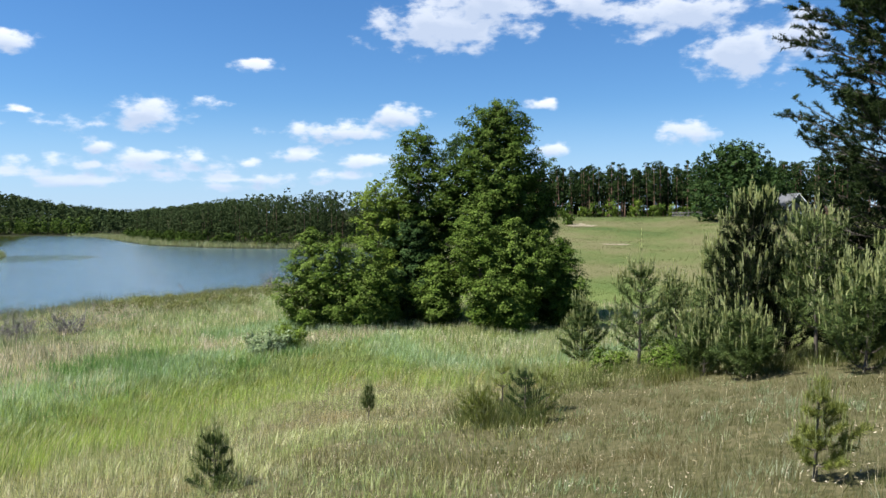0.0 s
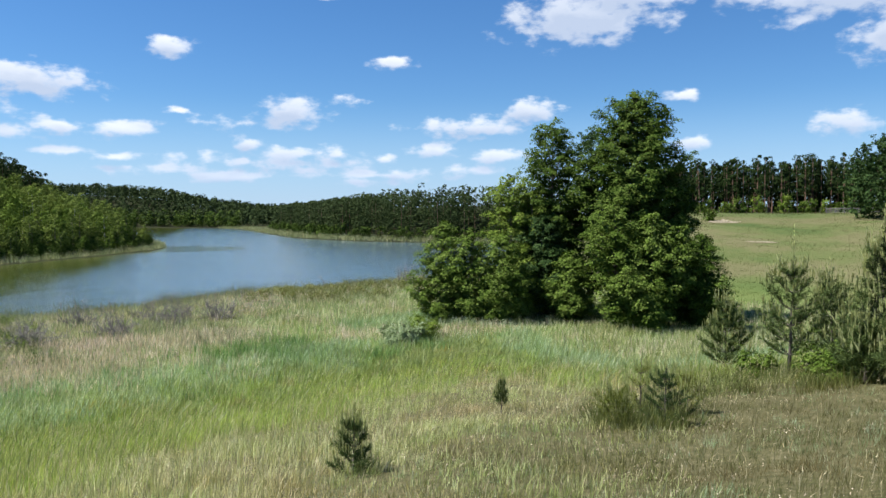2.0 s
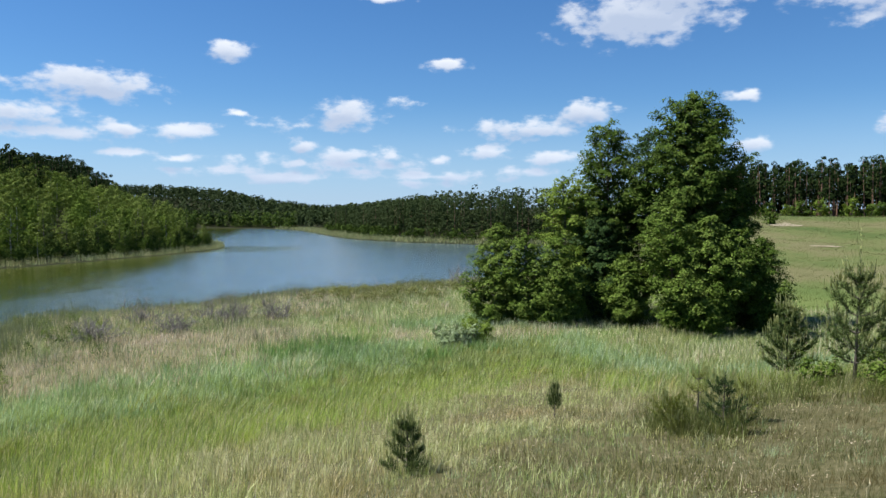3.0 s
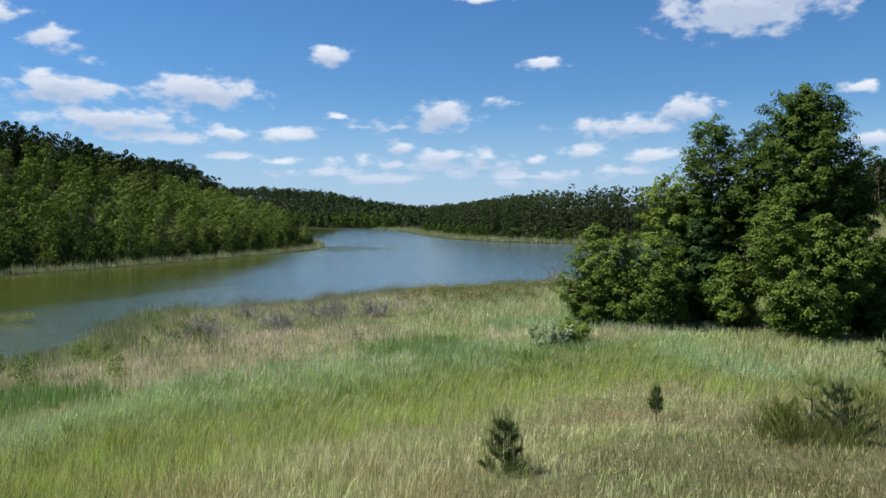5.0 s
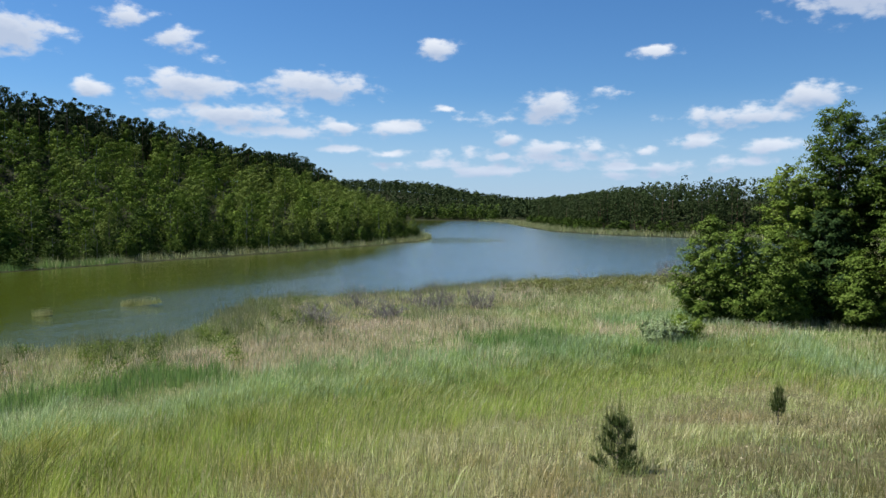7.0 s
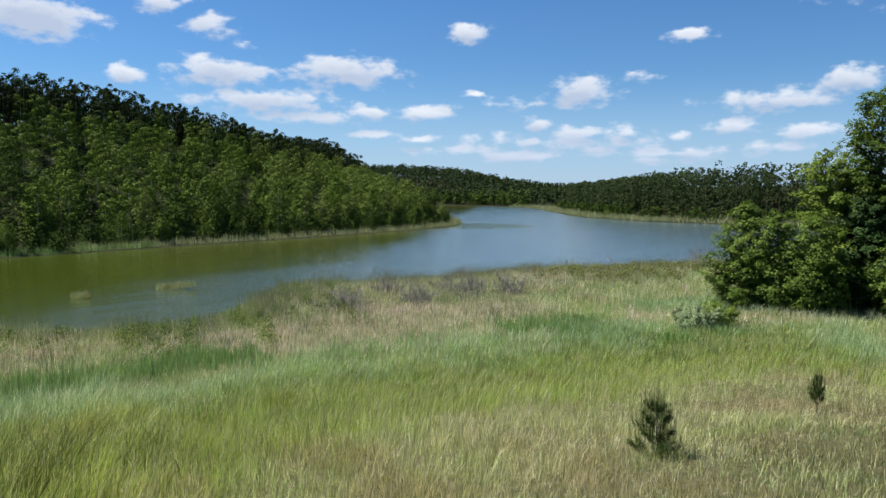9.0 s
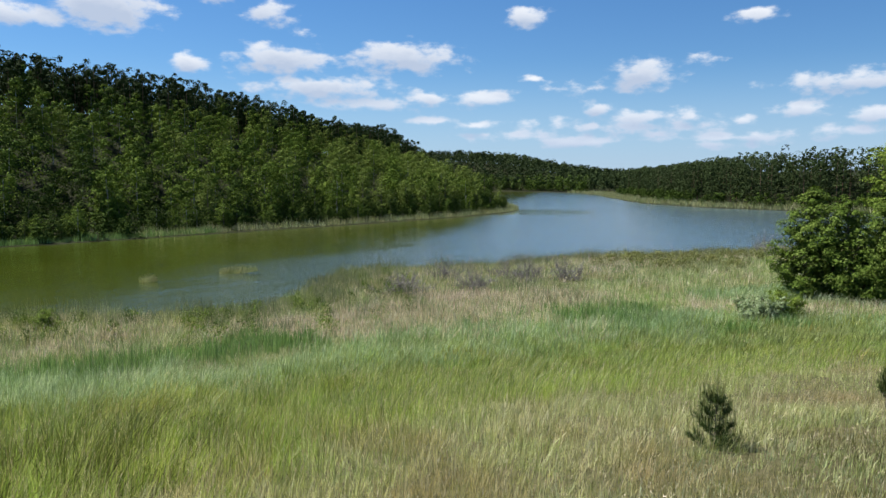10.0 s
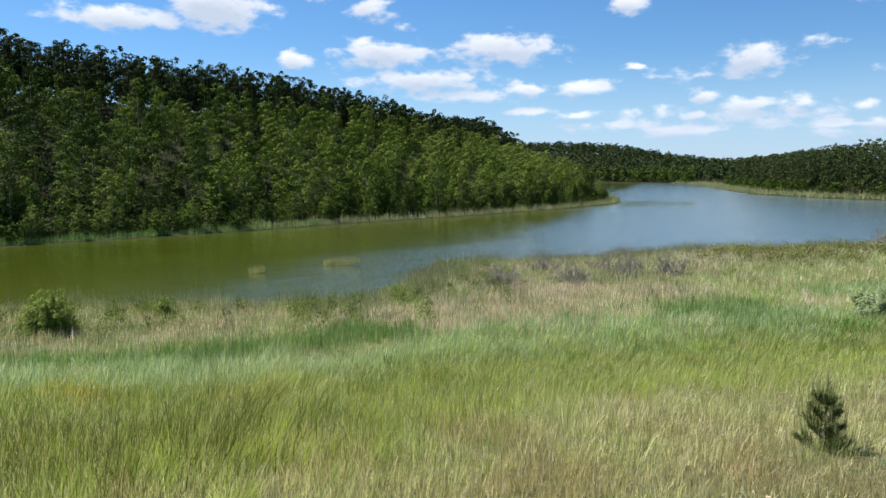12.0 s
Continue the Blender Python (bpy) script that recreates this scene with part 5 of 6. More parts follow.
def build_hut(az, dist, turn):
    x, y = at(az, dist)
    hut = thing("hut", x, y, "small grey wooden hut with a pitched roof", "hut", turn=turn, sink=0.9)
    L, W, H, R = 5.6, 5.0, 2.2, 5.3
    part("wall", mesh_of("wall", *join([box(-L / 2, L / 2, -W / 2, W / 2, 0, H)]), MAT["boards"]), hut)
    for s in (-1, 1):
        x0 = s * L / 2
        v = np.array([(x0, -W / 2, H), (x0, W / 2, H), (x0, 0, R - 0.1), (x0 - s * 0.12, -W / 2, H), (x0 - s * 0.12, W / 2, H), (x0 - s * 0.12, 0, R - 0.1)])
        f = [(0, 1, 2), (5, 4, 3), (0, 3, 4), (0, 4, 1), (1, 4, 5), (1, 5, 2), (2, 5, 3), (2, 3, 0)]
        part("gable", mesh_of("gable", v, f, MAT["boards"]), hut)
        e = W / 2 + 0.45
        drop = H - (R - H) / (W / 2) * 0.45
        part("roof", mesh_of("roof", *slab((-L / 2 - 0.4, s * e, drop), (L / 2 + 0.4, s * e, drop), (L / 2 + 0.4, 0, R), (-L / 2 - 0.4, 0, R), 0.08 * s), MAT["roofing"]), hut)
        for t in (-1, 1):
            xe = s * (L / 2 + 0.43)
            part("bargeboard", mesh_of("bargeboard", *slab((xe, t * e, drop - 0.08), (xe, 0, R - 0.08), (xe, 0, R + 0.08), (xe, t * e, drop + 0.08), 0.05), MAT["white_paint"]), hut, "pale bargeboard")
    door = part("door", mesh_of("door", *box(L / 2 + 0.003, L / 2 + 0.06, -0.3, 0.6, 0.05, 1.9), MAT["white_paint"]), hut, "white plank door")
    win = part("window", mesh_of("window", *box(L / 2 + 0.003, L / 2 + 0.05, -1.9, -0.9, 0.9, 1.8), MAT["white_paint"]), hut, "white window frame")
    part("pane", mesh_of("pane", *box(L / 2 + 0.052, L / 2 + 0.06, -1.8, -1.0, 1.0, 1.7), MAT["glass"]), win)
    for wx in (-2.2, 1.6):
        win = part("window", mesh_of("window", *box(wx, wx + 1.0, -W / 2 - 0.05, -W / 2 - 0.003, 0.9, 1.8), MAT["white_paint"]), hut, "white window frame")
        part("pane", mesh_of("pane", *box(wx + 0.1, wx + 0.9, -W / 2 - 0.06, -W / 2 - 0.052, 1.0, 1.7), MAT["glass"]), win)


build_hut(-24.35, 152, -86)
x, y = at(-22.8, 118)
pole = thing("utility_pole", x, y, "weathered grey wooden pole in the field", "pole", sink=0.2)
part("post", mesh_of("post", *tube([(0, 0, 0), (0.02, 0, 2.5), (0.04, 0.02, 5.4)], [0.11, 0.1, 0.08], 8), MAT["boards"], even=True), pole)
part("cap", mesh_of("cap", *tube([(0.04, 0.02, 5.38), (0.04, 0.02, 5.46)], [0.1, 0.06], 8), MAT["roofing"]), pole)


def build_fence():
    x, y = at(-18.3, 160)
    fence = thing("fence", x, y, "low weathered board fence on the field's crest", "fence", sink=0.05, turn=-20)
    for i in range(7):
        part("post", mesh_of("post", *box(i * 1.5 - 4.5, i * 1.5 - 4.38, -0.06, 0.06, 0, 1.15), MAT["boards"]), fence)
    for z in (0.35, 0.7, 1.0):
        part("rail", mesh_of("rail", *box(-4.6, 4.7, -0.10, -0.063, z - 0.07, z + 0.07), MAT["boards"]), fence)


build_fence()

# ---- marsh plants ----


def bare_shrub(az, dist, height, width, seed, label, twigs=70):
    """A dead bush: crooked boughs arching outwards, with tangled twigs."""
    rng = np.random.default_rng(seed)
    x, y = at(az, dist)
    ob = thing("dead_shrub", x, y, label, "dead shrub", "dead shrubs in the marsh", sink=0.05)
    wood = []

    def bough(start, way, length, thick, bend):
        q = np.linspace(0, 1, 6 if thick > 0.02 else 4)
        wander = np.cumsum(rng.normal(size=(len(q), 3)) * bend * length, 0) * q[:, None]
        p = start + np.outer(q, way) * length + wander - np.outer(q ** 2, [0, 0, 0.12]) * length
        p[:, 2] = np.maximum(p[:, 2], 0.03)
        wood.append(tube(p, thick * (1.15 - q), 3))
        return p

    for i in range(max(5, twigs // 2)):
        a, e = rng.uniform(0, 6.28), rng.uniform(0.35, 1.4)
        way = np.array([math.cos(a) * math.cos(e), math.sin(a) * math.cos(e), math.sin(e)])
        length = rng.uniform(0.65, 1.1) / math.hypot(math.cos(e) / (width * 0.55), math.sin(e) / height)
        p = bough(np.r_[rng.normal(size=2) * width * 0.14, 0], way, length, 0.03, 0.06)
        for m in range(7):
            k = rng.integers(1, 6)
            p2 = bough(p[k], unit(way + rng.normal(size=3) * 0.7 + [0, 0, 0.25]), length * rng.uniform(0.2, 0.5), 0.016, 0.08)
            for n in range(2):
                bough(p2[rng.integers(1, 4)], unit(rng.normal(size=3) + [0, 0, 0.4]), length * rng.uniform(0.08, 0.22), 0.010, 0.08)
    tagged(part("branchwork", mesh_of("branchwork", *join(wood), MAT["dead_wood"]), ob), kind="stuff")


for i, (az, dist, h, w, twigs) in enumerate([
        (38.9, 49.5, 1.2, 3.2, 80), (33.3, 51.5, 1.2, 2.6, 70), (35.2, 56.5, 1.1, 3.0, 50), (29.3, 56.0, 1.3, 2.8, 60), (28.7, 60.0, 2.4, 1.2, 16), (26.3, 57.0, 1.2, 3.0, 60),
        (31.0, 57.5, 1.0, 2.4, 40), (33.6, 62.0, 2.2, 0.9, 10), (12.6, 81.0, 1.6, 4.2, 60), (24.6, 74.0, 1.9, 0.8, 10), (18.6, 82.0, 2.0, 0.7, 10)]):
    bare_shrub(az, dist, h * 1.4, w, 300 + i, "bare grey dead shrub among marsh reeds", twigs)

def marsh_bush(name, az, dist, height, reach, mat, label, leaf=0.07, leaders=((0.0, 1.0),), group="bushes of the marsh", per=26):
    x, y = at(az, dist)
    plant_tree(name, x, y, branchy_meshes(int(az * 10 + 5), height, rounded(reach), leaders=leaders, branches=40, low=0.03, leaf=leaf, per=per, spray=0.22, rise=0.9, mat=mat), label, "bush", group)


marsh_bush("willow_bush", 13.1, 44.5, 1.35, 0.9, "silver", "low silvery willow bush in green sedge", 0.085, ((-1.0, 0.9), (0.2, 1.0), (1.2, 0.85)), "", 16)
for az, dist, height, reach, leaders, mat, label in [
    (70.4, 40.0, 2.0, 1.1, ((-0.7, 0.9), (0.5, 1.0)), "leaf_yellow", "low green bush in the marsh reeds"),
    (63.2, 43.0, 1.0, 0.7, ((0.0, 1.0),), "leaf_yellow", "small green bush near the water"),
    (11.4, 45.5, 1.5, 0.9, ((-0.3, 1.0), (0.6, 0.8)), "leaf_yellow", "low green bush beside the willow"),
]:
    marsh_bush("bush", az, dist, height, reach, mat, label, leaders=leaders)

# ---- grass and reeds ----


def blades(rng, x, y, height, width, lean=0.35, wind=(0.10, 0.07), segments=2, splay=None):
    """Bent blades standing on the ground."""
    n = len(x)
    z = land(x, y)
    a = rng.uniform(0, 2 * np.pi, n)
    side = np.stack([np.cos(a), np.sin(a), np.zeros(n)], -1) * (width * 0.5)[:, None]
    bend = (np.stack([np.cos(a * 3 + 1), np.sin(a * 3 + 1)], -1) * rng.uniform(0, lean, n)[:, None] + np.array(wind) * (rng.uniform(0.2, 1.0, n) * (1 + 0.7 * wavy(x, y, 3.1, 0.7)))[:, None]) * height[:, None]
    bend[:, 0] += 0.16 * height * wavy(x, y, 2.2, 5.1)
    if splay is not None:
        bend = bend + splay * height[:, None]
    b = np.stack([x, y, z - 0.03], -1)
    tip = b + np.c_[bend, height]
    if segments == 1:
        v = np.stack([b - side, b + side, tip], 1).reshape(-1, 3)
        return v, np.arange(3 * n).reshape(-1, 3)
    mid = b + np.c_[bend * 0.33, height * 0.58]
    v = np.stack([b - side, b + side, mid - side * 0.8, mid + side * 0.8, tip], 1).reshape(-1, 3)
    f = np.array([(0, 1, 3), (0, 3, 2), (2, 3, 4)])
    return v, (np.arange(n)[:, None, None] * 5 + f[None]).reshape(-1, 3)


def fan(rng, n, r0, r1, a0=-38.0, a1=82.0, power=1.0):
    """Points over a stretch of the slope, thinning out with the distance from its top."""
    k = rng.uniform(0, 1, n)
    r = (r0 ** (2 - power) + k * (r1 ** (2 - power) - r0 ** (2 - power))) ** (1 / (2 - power))
    a = np.radians(rng.uniform(a0, a1, n))
    return -r * np.sin(a), r * np.cos(a), r


def tufted(rng, n, r0, r1, power, each, size):
    """Points drawn together into tufts."""
    x, y, r = fan(rng, n // each, r0, r1, power=power)
    spread = size * (0.6 + 0.05 * np.repeat(r, each))
    out = rng.normal(size=(len(x) * each, 2))
    vigour = np.repeat(rng.uniform(0.55, 1.35, len(x)), each)
    x, y = np.repeat(x, each) + out[:, 0] * spread, np.repeat(y, each) + out[:, 1] * spread
    return x, y, np.hypot(x, y), out * 0.28, vigour


def grass_zone(x, y):
    return 2.2 * smooth(np.degrees(np.arctan2(-x, y)), 48, 64) + along(x, y, GRASS_AZ) + 0.6 * np.maximum(np.hypot(x, y) - 30, 0) + 2.0 * np.maximum(np.hypot(x, y) - 16.5, 0) * smooth(x / np.hypot(x, y), -0.14, 0.14) + 1.8 * wavy(x, y, 6.0, 0.4) + 0.9 * wavy(x, y, 1.7, 2.2)


# Patches of the marsh: bearing, distance, half-widths in degrees and metres.
DARK_REEDS = [(63, 31.3, 5, 1.4), (56, 32.4, 6, 1.5), (49, 33.8, 4.5, 1.9), (24.5, 41.5, 3.0, 1.8), (21.5, 44.5, 1.6, 1.6), (14.5, 40, 1.6, 1.0), (11, 42, 1.4, 0.8), (70.5, 30.2, 6, 1.6)]
STRAW = [(44, 37, 5.5, 2.8), (39, 41, 5, 4), (32, 42.5, 4.5, 3.5), (26, 48, 3.5, 3), (29, 45, 3, 2.5), (14.5, 47.5, 3.5, 2), (9, 48, 4, 1.8), (51, 39.5, 5, 1.2), (35, 48, 5, 2), (71, 36.5, 4, 0.8)]


def patches(az, r, spots):
    return np.min([np.hypot((az - a) / ha, (r - d) / hr) for a, d, ha, hr in spots], 0)


def build_grass():
    rng = np.random.default_rng(11)
    # Short dry grass on the bank and the straw-coloured meadow below it.
    x, y, r, splay, vigour = tufted(rng, 235000, 3.0, 34, 1.35, 9, 0.06)
    g = grass_zone(x, y)
    roll = rng.uniform(0, 1, len(x))
    dry = roll > smooth(g, -2.5, 4.0)
    tall = smooth(g, -4, 8)
    h = (0.13 + 0.17 * tall) * rng.uniform(0.5, 1.35, len(x)) * (1 + 0.35 * wavy(x, y, 1.1)) * vigour
    w = 0.0042 + 0.00052 * r
    # Thin turf round the standpoint and behind it.
    bx, by, br = fan(rng, 46000, 0.5, 22, 82, 322, power=1.2)
    nx, ny, nr = fan(rng, 9000, 0.3, 3.2, power=1.0)
    bx, by, br = np.r_[bx, nx], np.r_[by, ny], np.r_[br, nr]
    v, f = join([blades(rng, x[dry], y[dry], h[dry], w[dry] * 0.72, 0.45, segments=1, splay=splay[dry]),
                 blades(rng, bx, by, 0.1 * rng.uniform(0.5, 1.4, len(bx)), 0.006 + 0.0004 * br, 0.7, segments=1)])
    stuff("dry_grass", v, f, "grass_dry", "short sun-dried grass on the sandy bank", "grass")
    m = ~dry & (roll > smooth(g, 10, 18))
    n1, n2 = m & (r < 15), m & (r >= 15)
    v, f = join([blades(rng, x[k], y[k], h[k] * 0.85, w[k] * 0.78, 0.4, segments=s, splay=splay[k] * 0.8) for k, s in ((n1, 2), (n2, 1))])
    stuff("meadow_grass", v, f, "grass_mixed", "knee-high straw and green meadow grass", "grass")
    # Lush green grass lower down.
    x, y, r, splay, vigour = tufted(rng, 250000, 6, 52, 1.2, 14, 0.11)
    g = grass_zone(x, y)
    roll = rng.uniform(0, 1, len(x))
    m = (roll < smooth(g, 8.2, 12.4)) & (rng.uniform(0, 1, len(x)) < 1 - 0.5 * smooth(x / r, 0.0, 0.15)) & (roll > smooth(g, 17, 24) * smooth(x / r, 0.1, -0.05)) & (shore_distance(x, y) > 1.0)
    h = 0.45 * rng.uniform(0.55, 1.2, len(x)) * (1 + 0.3 * wavy(x, y, 2.3, 1.0) + 0.3 * wavy(x, y, 0.7, 2.0)) * vigour
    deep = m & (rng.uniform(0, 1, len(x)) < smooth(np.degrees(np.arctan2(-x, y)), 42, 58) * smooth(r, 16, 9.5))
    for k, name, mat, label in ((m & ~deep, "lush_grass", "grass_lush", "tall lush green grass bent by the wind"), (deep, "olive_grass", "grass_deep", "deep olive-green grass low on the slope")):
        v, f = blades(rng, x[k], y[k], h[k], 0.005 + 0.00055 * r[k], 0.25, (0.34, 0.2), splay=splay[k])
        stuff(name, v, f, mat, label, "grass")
    # Sedge at the foot of the slope, and the reeds of the marsh.
    x, y, r = fan(rng, 420000, 18, 98, -34, 82, power=0.9)
    sd = shore_distance(x, y)
    on = (sd > 0.2) & (along(x, y, SLOPE_AZ) > 17) & ~((x > -2 - 0.06 * y) & (r > 66))
    x, y, r, sd = x[on], y[on], r[on], sd[on]
    g = grass_zone(x, y)
    roll = rng.uniform(0, 1, len(x))
    patch = wavy(x, y, 7.0, 3.3) + 0.5 * wavy(x, y, 2.6, 5.0)
    az = np.degrees(np.arctan2(-x, y))
    ragged = 0.3 * wavy(x, y, 1.3, 0.9) + 0.22 * wavy(x, y, 3.0, 2.9) + 0.12 * rng.normal(size=len(x))
    dark = patches(az, r, DARK_REEDS) + ragged < 1.0
    dark &= roll < np.where(az < 30, 0.45, 0.62)
    pale = smooth(patches(az, r, STRAW) + ragged + 0.2 * rng.normal(size=len(x)), 1.3, 0.85)
    sedge = ~dark & (pale < 0.45) & (g > 15) & (g < 30 + 7 * patch - 8 * pale) & (roll < smooth(g, 16, 22))
    rest = (g > 20) & ~sedge & ~dark
    rest &= ~((az > 4) & (az < 24 + 2 * patch) & (sd < 13 + 4 * patch) & (r > 56) & (roll > 0.22))
    straw = rest & (roll < 0.10 + 0.2 * smooth(patch, 0.1, 0.7) + np.where(az > 49, 0.5, 0.9) * pale) & (sd > 1.5)
    green = rest & ~straw
    wid = 0.008 + 0.00045 * r
    h = 0.46 * rng.uniform(0.5, 1.3, len(x)) * (1 + 0.2 * patch + 0.35 * wavy(x, y, 0.9, 4.0))
    v, f = blades(rng, x[sedge], y[sedge], h[sedge], wid[sedge] * 0.8, 0.6, (0.26, 0.16))
    stuff("sedge", v, f, "sedge", "blue-green sedge at the foot of the slope", "sedge")
    v, f = blades(rng, x[straw], y[straw], h[straw] * 1.0, wid[straw] * 0.9, 0.4, (0.06, 0.04), 1)
    stuff("dry_reeds", v, f, "reed_dry", "dead straw-coloured reeds in the marsh", "reeds")
    v, f = blades(rng, x[green], y[green], h[green] * (0.75 + 0.5 * smooth(wavy(x[green], y[green], 2.0, 1.1), -0.4, 0.5)), wid[green], 0.65, (0.12, 0.08), 1)
    stuff("green_reeds", v, f, "reed_green", "green reeds and rushes along the water", "reeds")
    dx, dy = x[dark], y[dark]
    dx, dy = np.r_[dx, dx + rng.normal(size=len(dx)) * 0.2], np.r_[dy, dy + rng.normal(size=len(dy)) * 0.2]
    v, f = blades(rng, dx, dy, 0.66 * rng.uniform(0.55, 1.2, len(dx)) * (1 + 0.35 * wavy(dx, dy, 0.8, 1.4)), 0.009 + 0.00042 * np.hypot(dx, dy), 0.35, (0.06, 0.04))
    stuff("dark_reeds", v, f, "reed_dark", "dark green reed patches in the marsh", "reeds")
    # Olive growth, low and dense, on the ground towards the far water's edge.
    x, y = scatter(rng, -34, -2, 56, 104, 1.25, lambda x, y: (shore_distance(x, y) > 0.6) & (shore_distance(x, y) < 15 + 4 * wavy(x, y, 4)) & (np.degrees(np.arctan2(-x, y)) < 24 + 2 * wavy(x, y, 3)) & (np.degrees(np.arctan2(-x, y)) > 5) & (wavy(x, y, 2.3, 1.9) > -0.25))
    (v, f), hh = wood_crowns(rng, x, y, 0.55, 1.9, 110, 0.11, low=0.0, clumps=5)
    x, y = scatter(rng, -52, -24, 6, 48, 1.0, lambda x, y: (shore_distance(x, y) > 0.7) & (np.hypot(x, y) > 35.5) & (np.degrees(np.arctan2(-x, y)) > 38) & (wavy(x, y, 1.7, 0.3) + 0.6 * wavy(x, y, 4.1, 2.3) > 0.15))
    (v2, f2), hh = wood_crowns(rng, x[::2], y[::2], 0.7, 1.3, 170, 0.06, low=0.0, clumps=6)
    (v3, f3), hh = wood_crowns(rng, x[1::2], y[1::2], 0.75, 1.1, 150, 0.07, low=0.0, clumps=6)
    stuff("marsh_herbs", v3, f3, "leaf_dark", "dark green herbs among the shore reeds", "herbs")
    stuff("marsh_herbs", v2, f2, "leaf_yellow", "low green herbs among the shore reeds", "herbs")
    stuff("low_marsh_scrub", v, f, "marsh_leaf", "low olive-green scrub near the water's edge", "shrubs")
    # Pale seed heads above the meadow.
    x, y, r = fan(rng, 20000, 4, 34, power=1.2)
    g = grass_zone(x, y)
    m = (g < 18) & (rng.uniform(0, 1, len(x)) < 0.25 + 0.75 * smooth(g, -1, 5))
    x, y, r = x[m], y[m], r[m]
    h = (0.22 + 0.26 * smooth(g[m], 0, 9)) * rng.uniform(0.7, 1.3, len(x))
    z = land(x, y)
    lean = np.stack([0.22 * h * rng.uniform(0.2, 1.2, len(x)), 0.15 * h * rng.normal(size=len(x)), h], -1)
    top = np.stack([x, y, z], -1) + lean
    v1, f1 = needle_tris(rng, top, lean * [-1, -1, -1], h * 0.9, 0.002 + 0.0001 * r)
    v2, f2 = needle_tris(rng, top - lean * 0.03, lean + rng.normal(size=lean.shape) * 0.1, 0.06, 0.004 + 0.0003 * r)
    v, f = join([(v1, f1), (v2, f2)])
    stuff("grass_seed_heads", v, f, "seed_head", "pale seed heads over the dry grass", "grass")


def build_tussocks():
    """Taller bright tufts standing out of the lush grass."""
    rng = np.random.default_rng(47)
    x, y, r = fan(rng, 5600, 6, 40, power=1.15)
    g = grass_zone(x, y)
    ok = (g > 7.5) & (g < 24) & (rng.uniform(0, 1, len(x)) < np.where(np.abs(g - 11.8) < 2.4, 1.0, 0.22))
    x, y, r = x[ok], y[ok], r[ok]
    each = 30
    size = np.repeat(0.05 + 0.006 * r, each)
    bx, by = np.repeat(x, each) + rng.normal(size=len(size)) * size, np.repeat(y, each) + rng.normal(size=len(size)) * size
    h = np.repeat(rng.uniform(0.3, 0.65, len(x)), each) * rng.uniform(0.5, 1.1, len(size))
    v, f = blades(rng, bx, by, h, 0.006 + 0.0004 * np.repeat(r, each), 0.55, (0.3, 0.2), 1)
    stuff("grass_tussocks", v, f, "grass_bright", "taller bright tussocks in the lush grass", "grass")


def tufts(rng, spots, each, spread, height, width, name, mat, label):
    """Splayed tufts of grass at the given places."""
    x, y = spots
    out = rng.normal(size=(len(x) * each, 2))
    size = np.repeat(rng.uniform(0.7, 1.4, len(x)), each)
    h = np.repeat(rng.uniform(*height, len(x)), each) * rng.uniform(0.5, 1.1, len(size))
    v, f = blades(rng, np.repeat(x, each) + out[:, 0] * spread * size, np.repeat(y, each) + out[:, 1] * spread * size, h, np.full(len(size), width), 0.35, (0.05, 0.03), 1, out * 0.25)
    stuff(name, v, f, mat, label, "grass")


def build_tufts():
    rng = np.random.default_rng(83)
    # Grey-green tufts and dry litter over the bank.
    x, y, r = fan(rng, 1500, 3.5, 24, -36, 40, power=1.2)
    k = (grass_zone(x, y) < 4) & (wavy(x, y, 1.9, 0.8) > -0.2)
    tufts(rng, (x[k], y[k]), 16, 0.05, (0.09, 0.22), 0.007, "bank_tufts", "sedge", "small grey-green tufts on the dry bank")
    x, y, r = fan(rng, 9000, 3.5, 20, -36, 30, power=1.2)
    k = (grass_zone(x, y) < 3) & (wavy(x, y, 1.3, 2.8) > 0.1)
    x, y = x[k], y[k]
    p = np.c_[x, y, land(x, y) + 0.045]
    v, f = leaf_quads(rng, p, rng.normal(size=p.shape) * 0.35 + [0, 0, 1.0], 0.03, 0.35)
    stuff("dry_litter", v, f, "reed_dry", "pale bits of dead grass on the bank", "litter")
    # Taller yellow-green grass among the young pines.
    x, y, r = fan(rng, 420, 17.5, 24.5, -33, -8.5, power=1.0)
    k = rng.uniform(0, 1, len(x)) < 0.8
    px, py, pr = fan(rng, 60, 12.7, 15.2, -7.5, -1.2, power=1.0)
    tufts(rng, (np.r_[x[k], px], np.r_[y[k], py]), 30, 0.13, (0.3, 0.6), 0.014, "pine_row_grass", "grass_deep", "yellow-green grass at the young pines' feet")
    ax, ay = at(17.05, 9.9)
    tufts(rng, (ax + rng.normal(size=26) * 0.22, ay + rng.normal(size=26) * 0.22), 14, 0.06, (0.16, 0.3), 0.008, "pine_foot_grass", "grass_mixed", "straw grass round a young pine's foot")


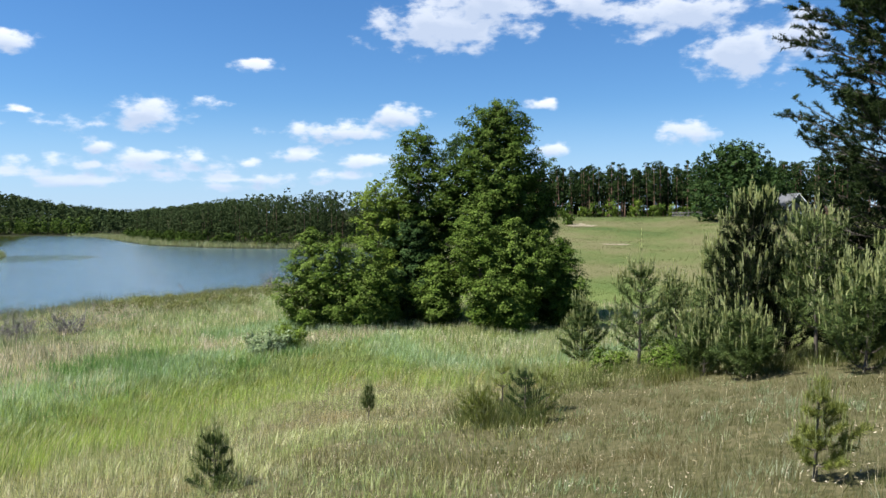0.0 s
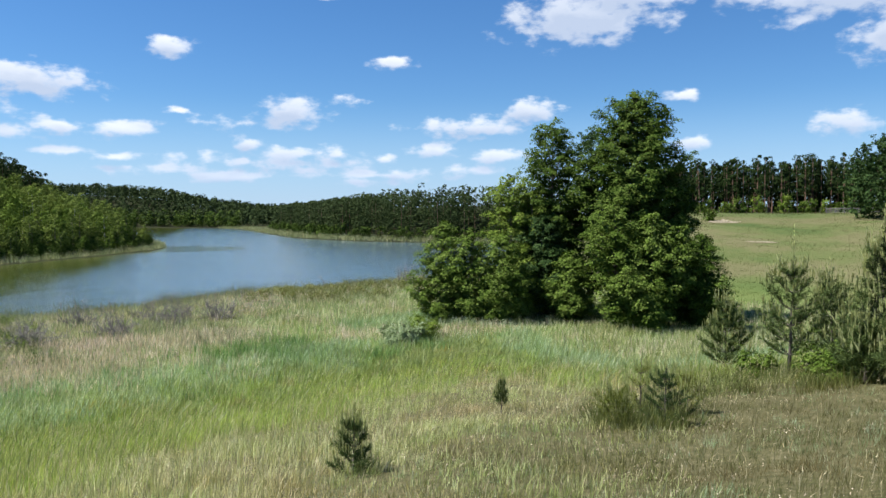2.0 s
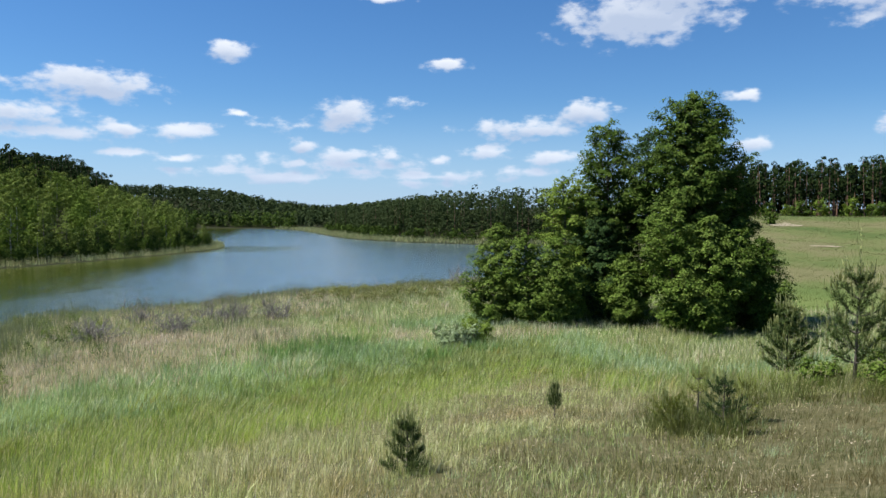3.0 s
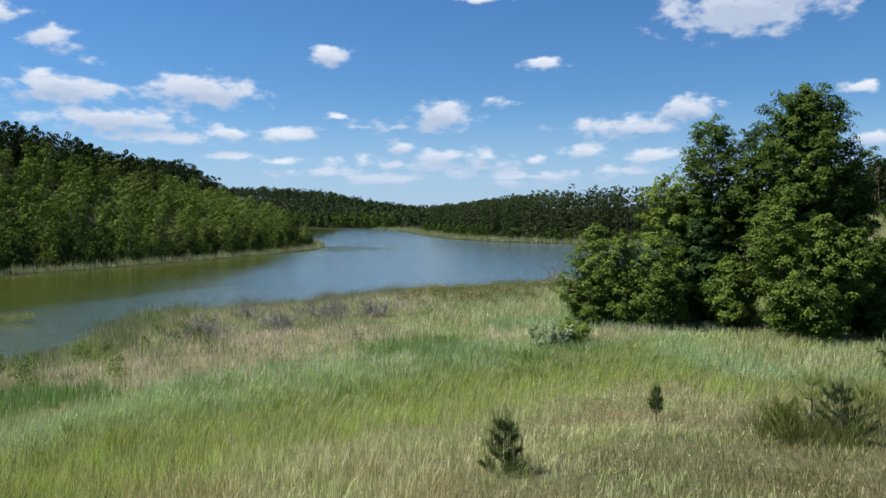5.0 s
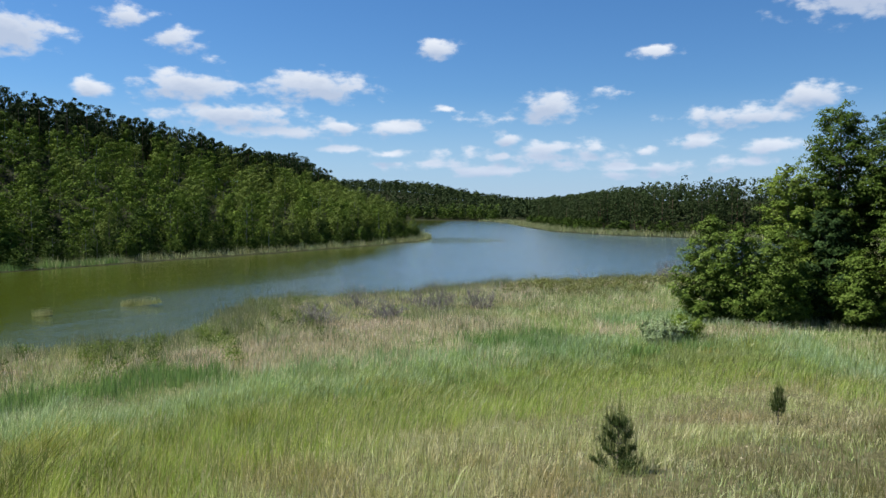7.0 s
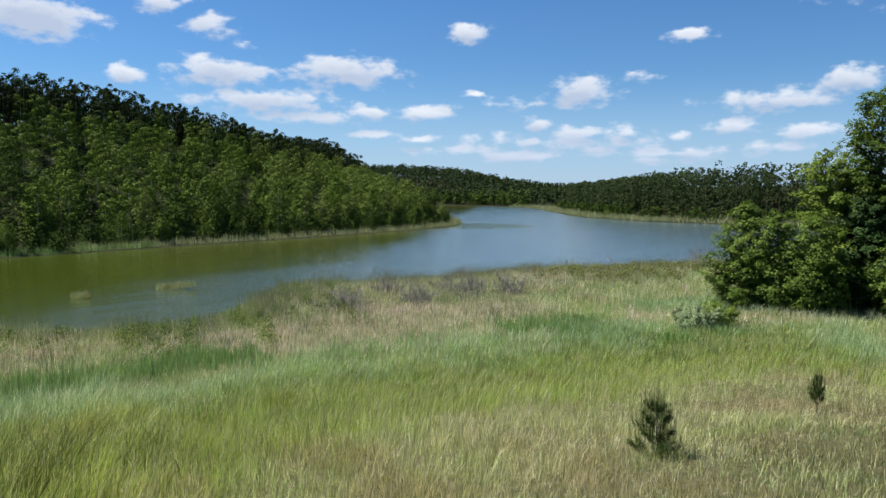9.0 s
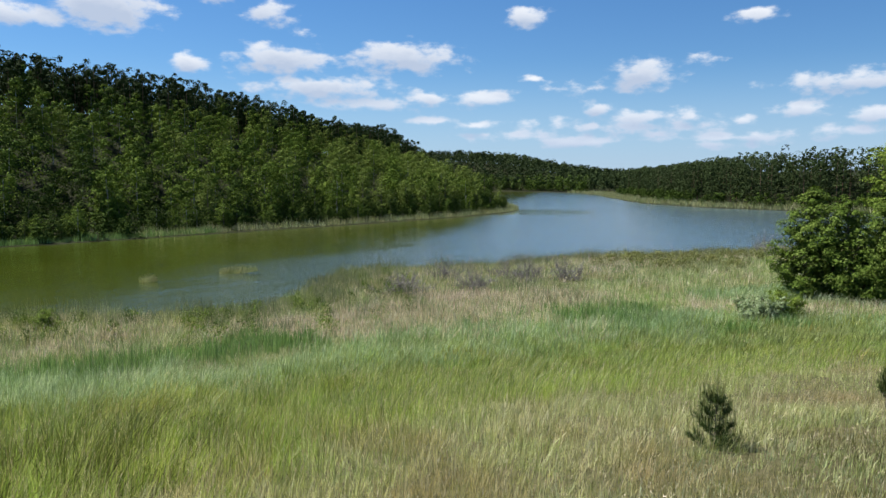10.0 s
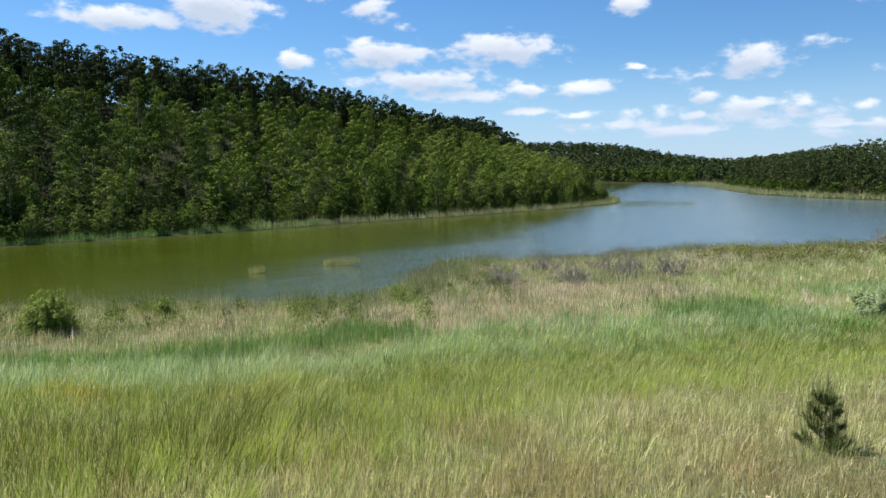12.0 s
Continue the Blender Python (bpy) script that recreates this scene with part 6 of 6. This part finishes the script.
def build_marsh_tufts():
    """Grey-green and straw tufts that break up the reeds towards the water."""
    rng = np.random.default_rng(59)
    x, y, r = fan(rng, 5200, 35, 92, 6, 80, power=0.9)
    sd = shore_distance(x, y)
    ok = (sd > 0.8) & (sd < 26) & (wavy(x, y, 5.0, 1.7) + 0.6 * wavy(x, y, 1.9, 0.2) > -0.35)
    x, y = x[ok], y[ok]
    cx, cy = at(43.4, 58.0)
    tufts(rng, (cx + rng.normal(size=60) * 1.0, cy + rng.normal(size=60) * 0.8), 16, 0.2, (0.7, 1.2), 0.03, "shore_reed_clump", "reed_grey", "tall pale green reed clump at the water's edge")
    k = wavy(x, y, 6.0, 4.4) + rng.normal(size=len(x)) * 0.5
    for m, name, mat, label, tall in ((k > 0.5, "grey_reed_tufts", "reed_grey", "grey-green reed tufts in the marsh", (0.5, 0.95)), (k < -0.3, "straw_reed_tufts", "reed_dry", "pinkish straw tufts in the marsh", (0.4, 0.8)),
                                      ((k >= -0.3) & (k <= 0.1), "green_reed_tufts", "reed_dark", "dark green tufts in the marsh", (0.35, 0.65))):
        tufts(rng, (x[m], y[m]), 13, 0.2, tall, 0.032, name, mat, label)
    x, y, r = fan(rng, 3400, 21, 46, -12, 80, power=0.9)
    g = grass_zone(x, y)
    ok = (g > 16) & (g < 36) & (wavy(x, y, 2.6, 0.5) + 0.8 * wavy(x, y, 7.0, 2.6) + 0.3 * rng.normal(size=len(x)) > 0.3)
    tufts(rng, (x[ok], y[ok]), 16, 0.16, (0.3, 0.6), 0.02, "sedge_tufts", "reed_dark", "darker green tufts in the sedge")


def build_field_grass():
    rng = np.random.default_rng(31)
    x, y, r = fan(rng, 90000, 48, 175, -33, -4, power=1.0)
    patch = wavy(x, y, 24.0, 1.3) + 0.5 * wavy(x, y, 8.0, 4.0)
    straw = patch + rng.normal(size=len(x)) * 0.45 + 0.7 * smooth(r, 85, 130) > 0.55
    w, h = 0.012 + 0.00028 * r, 0.17 * rng.uniform(0.5, 1.3, len(x))
    for m, name, mat, label in ((straw, "field_straw", "field_dry", "dry straw-coloured grass over the field"), (~straw, "field_grass", "field_green", "rough green grass over the field")):
        v, f = blades(rng, x[m], y[m], h[m], w[m], 0.5, (-0.2, 0.1), 1)
        stuff(name, v, f, mat, label, "grass")


def reed_belt(rng, keep, box_, count, height, width, name, mat, label):
    x, y = rng.uniform(box_[0], box_[1], count), rng.uniform(box_[2], box_[3], count)
    ok = keep(x, y)
    x, y = x[ok], y[ok]
    v, f = blades(rng, x, y, height * rng.uniform(0.6, 1.25, len(x)) * (0.85 + 0.5 * wavy(x, y, 2.4, 0.6)), np.full(len(x), width), 0.3, (-0.1, 0.0), 1)
    stuff(name, v, f, mat, label, "reeds")


build_grass()
build_tussocks()
build_tufts()
build_marsh_tufts()
build_field_grass()
rng = np.random.default_rng(21)
reed_belt(rng, lambda x, y: (shore_distance(x, y) > 0.1) & (shore_distance(x, y) < 4.2) & (x < -88), (-125, -90, 62, 215), 50000, 1.25, 0.065, "shore_reeds", "reed_green", "pale green reeds along the opposite bank")
reed_belt(rng, lambda x, y: (shore_distance(x, y) > 0.1) & (shore_distance(x, y) < 4.0) & (x < -88), (-100, -90, -5, 75), 16000, 0.9, 0.07, "shore_reeds", "reed_dark", "dark green growth at the foot of the bank")
reed_belt(rng, lambda x, y: (shore_distance(x, y) > 0.1) & (shore_distance(x, y) < 12.0) & (y > 208 - 0.1 * x) & (x > -225), (-225, 20, 205, 470), 110000, 1.65, 0.17, "shore_reeds", "reed_green", "yellow-green reed belt along the far shore")
NEAR_SHORE = (-56, 2, -4, 104)
reed_belt(rng, lambda x, y: (shore_distance(x, y) > 0.02) & (shore_distance(x, y) < 3.0) & (x + 0.55 * y < 45) & (x > -57), NEAR_SHORE, 150000, 0.75, 0.035, "shore_reeds", "reed_green", "green reeds at the near water's edge")
reed_belt(rng, lambda x, y: (shore_distance(x, y) > -0.3) & (shore_distance(x, y) < 5.0) & (x > -57), NEAR_SHORE, 150000, 1.2, 0.028, "tall_reeds", "reed_grey", "tall grey-green reed stems by the water")
for px, py, rad in [(-51.9, 42.8, 1.7), (-53.4, 35.2, 0.8)]:
    n = int(500 * rad)
    a, q = rng.uniform(0, 6.28, n), np.sqrt(rng.uniform(0, 1, n)) * rad
    v, f = blades(rng, px + q * np.cos(a) * 1.2, py + q * np.sin(a) * 0.7, 0.55 * rng.uniform(0.5, 1.2, n), np.full(n, 0.03), 0.4, (-0.1, 0), 1)
    zmin = v[:, 2].min()
    v[:, 2] += -0.05 - zmin
    tagged(new("reed_islet", mesh_of("reed_islet", v, f, MAT["reed_green"])), "small green reed tuft standing in the lake", "reeds", "reed tufts in the lake")
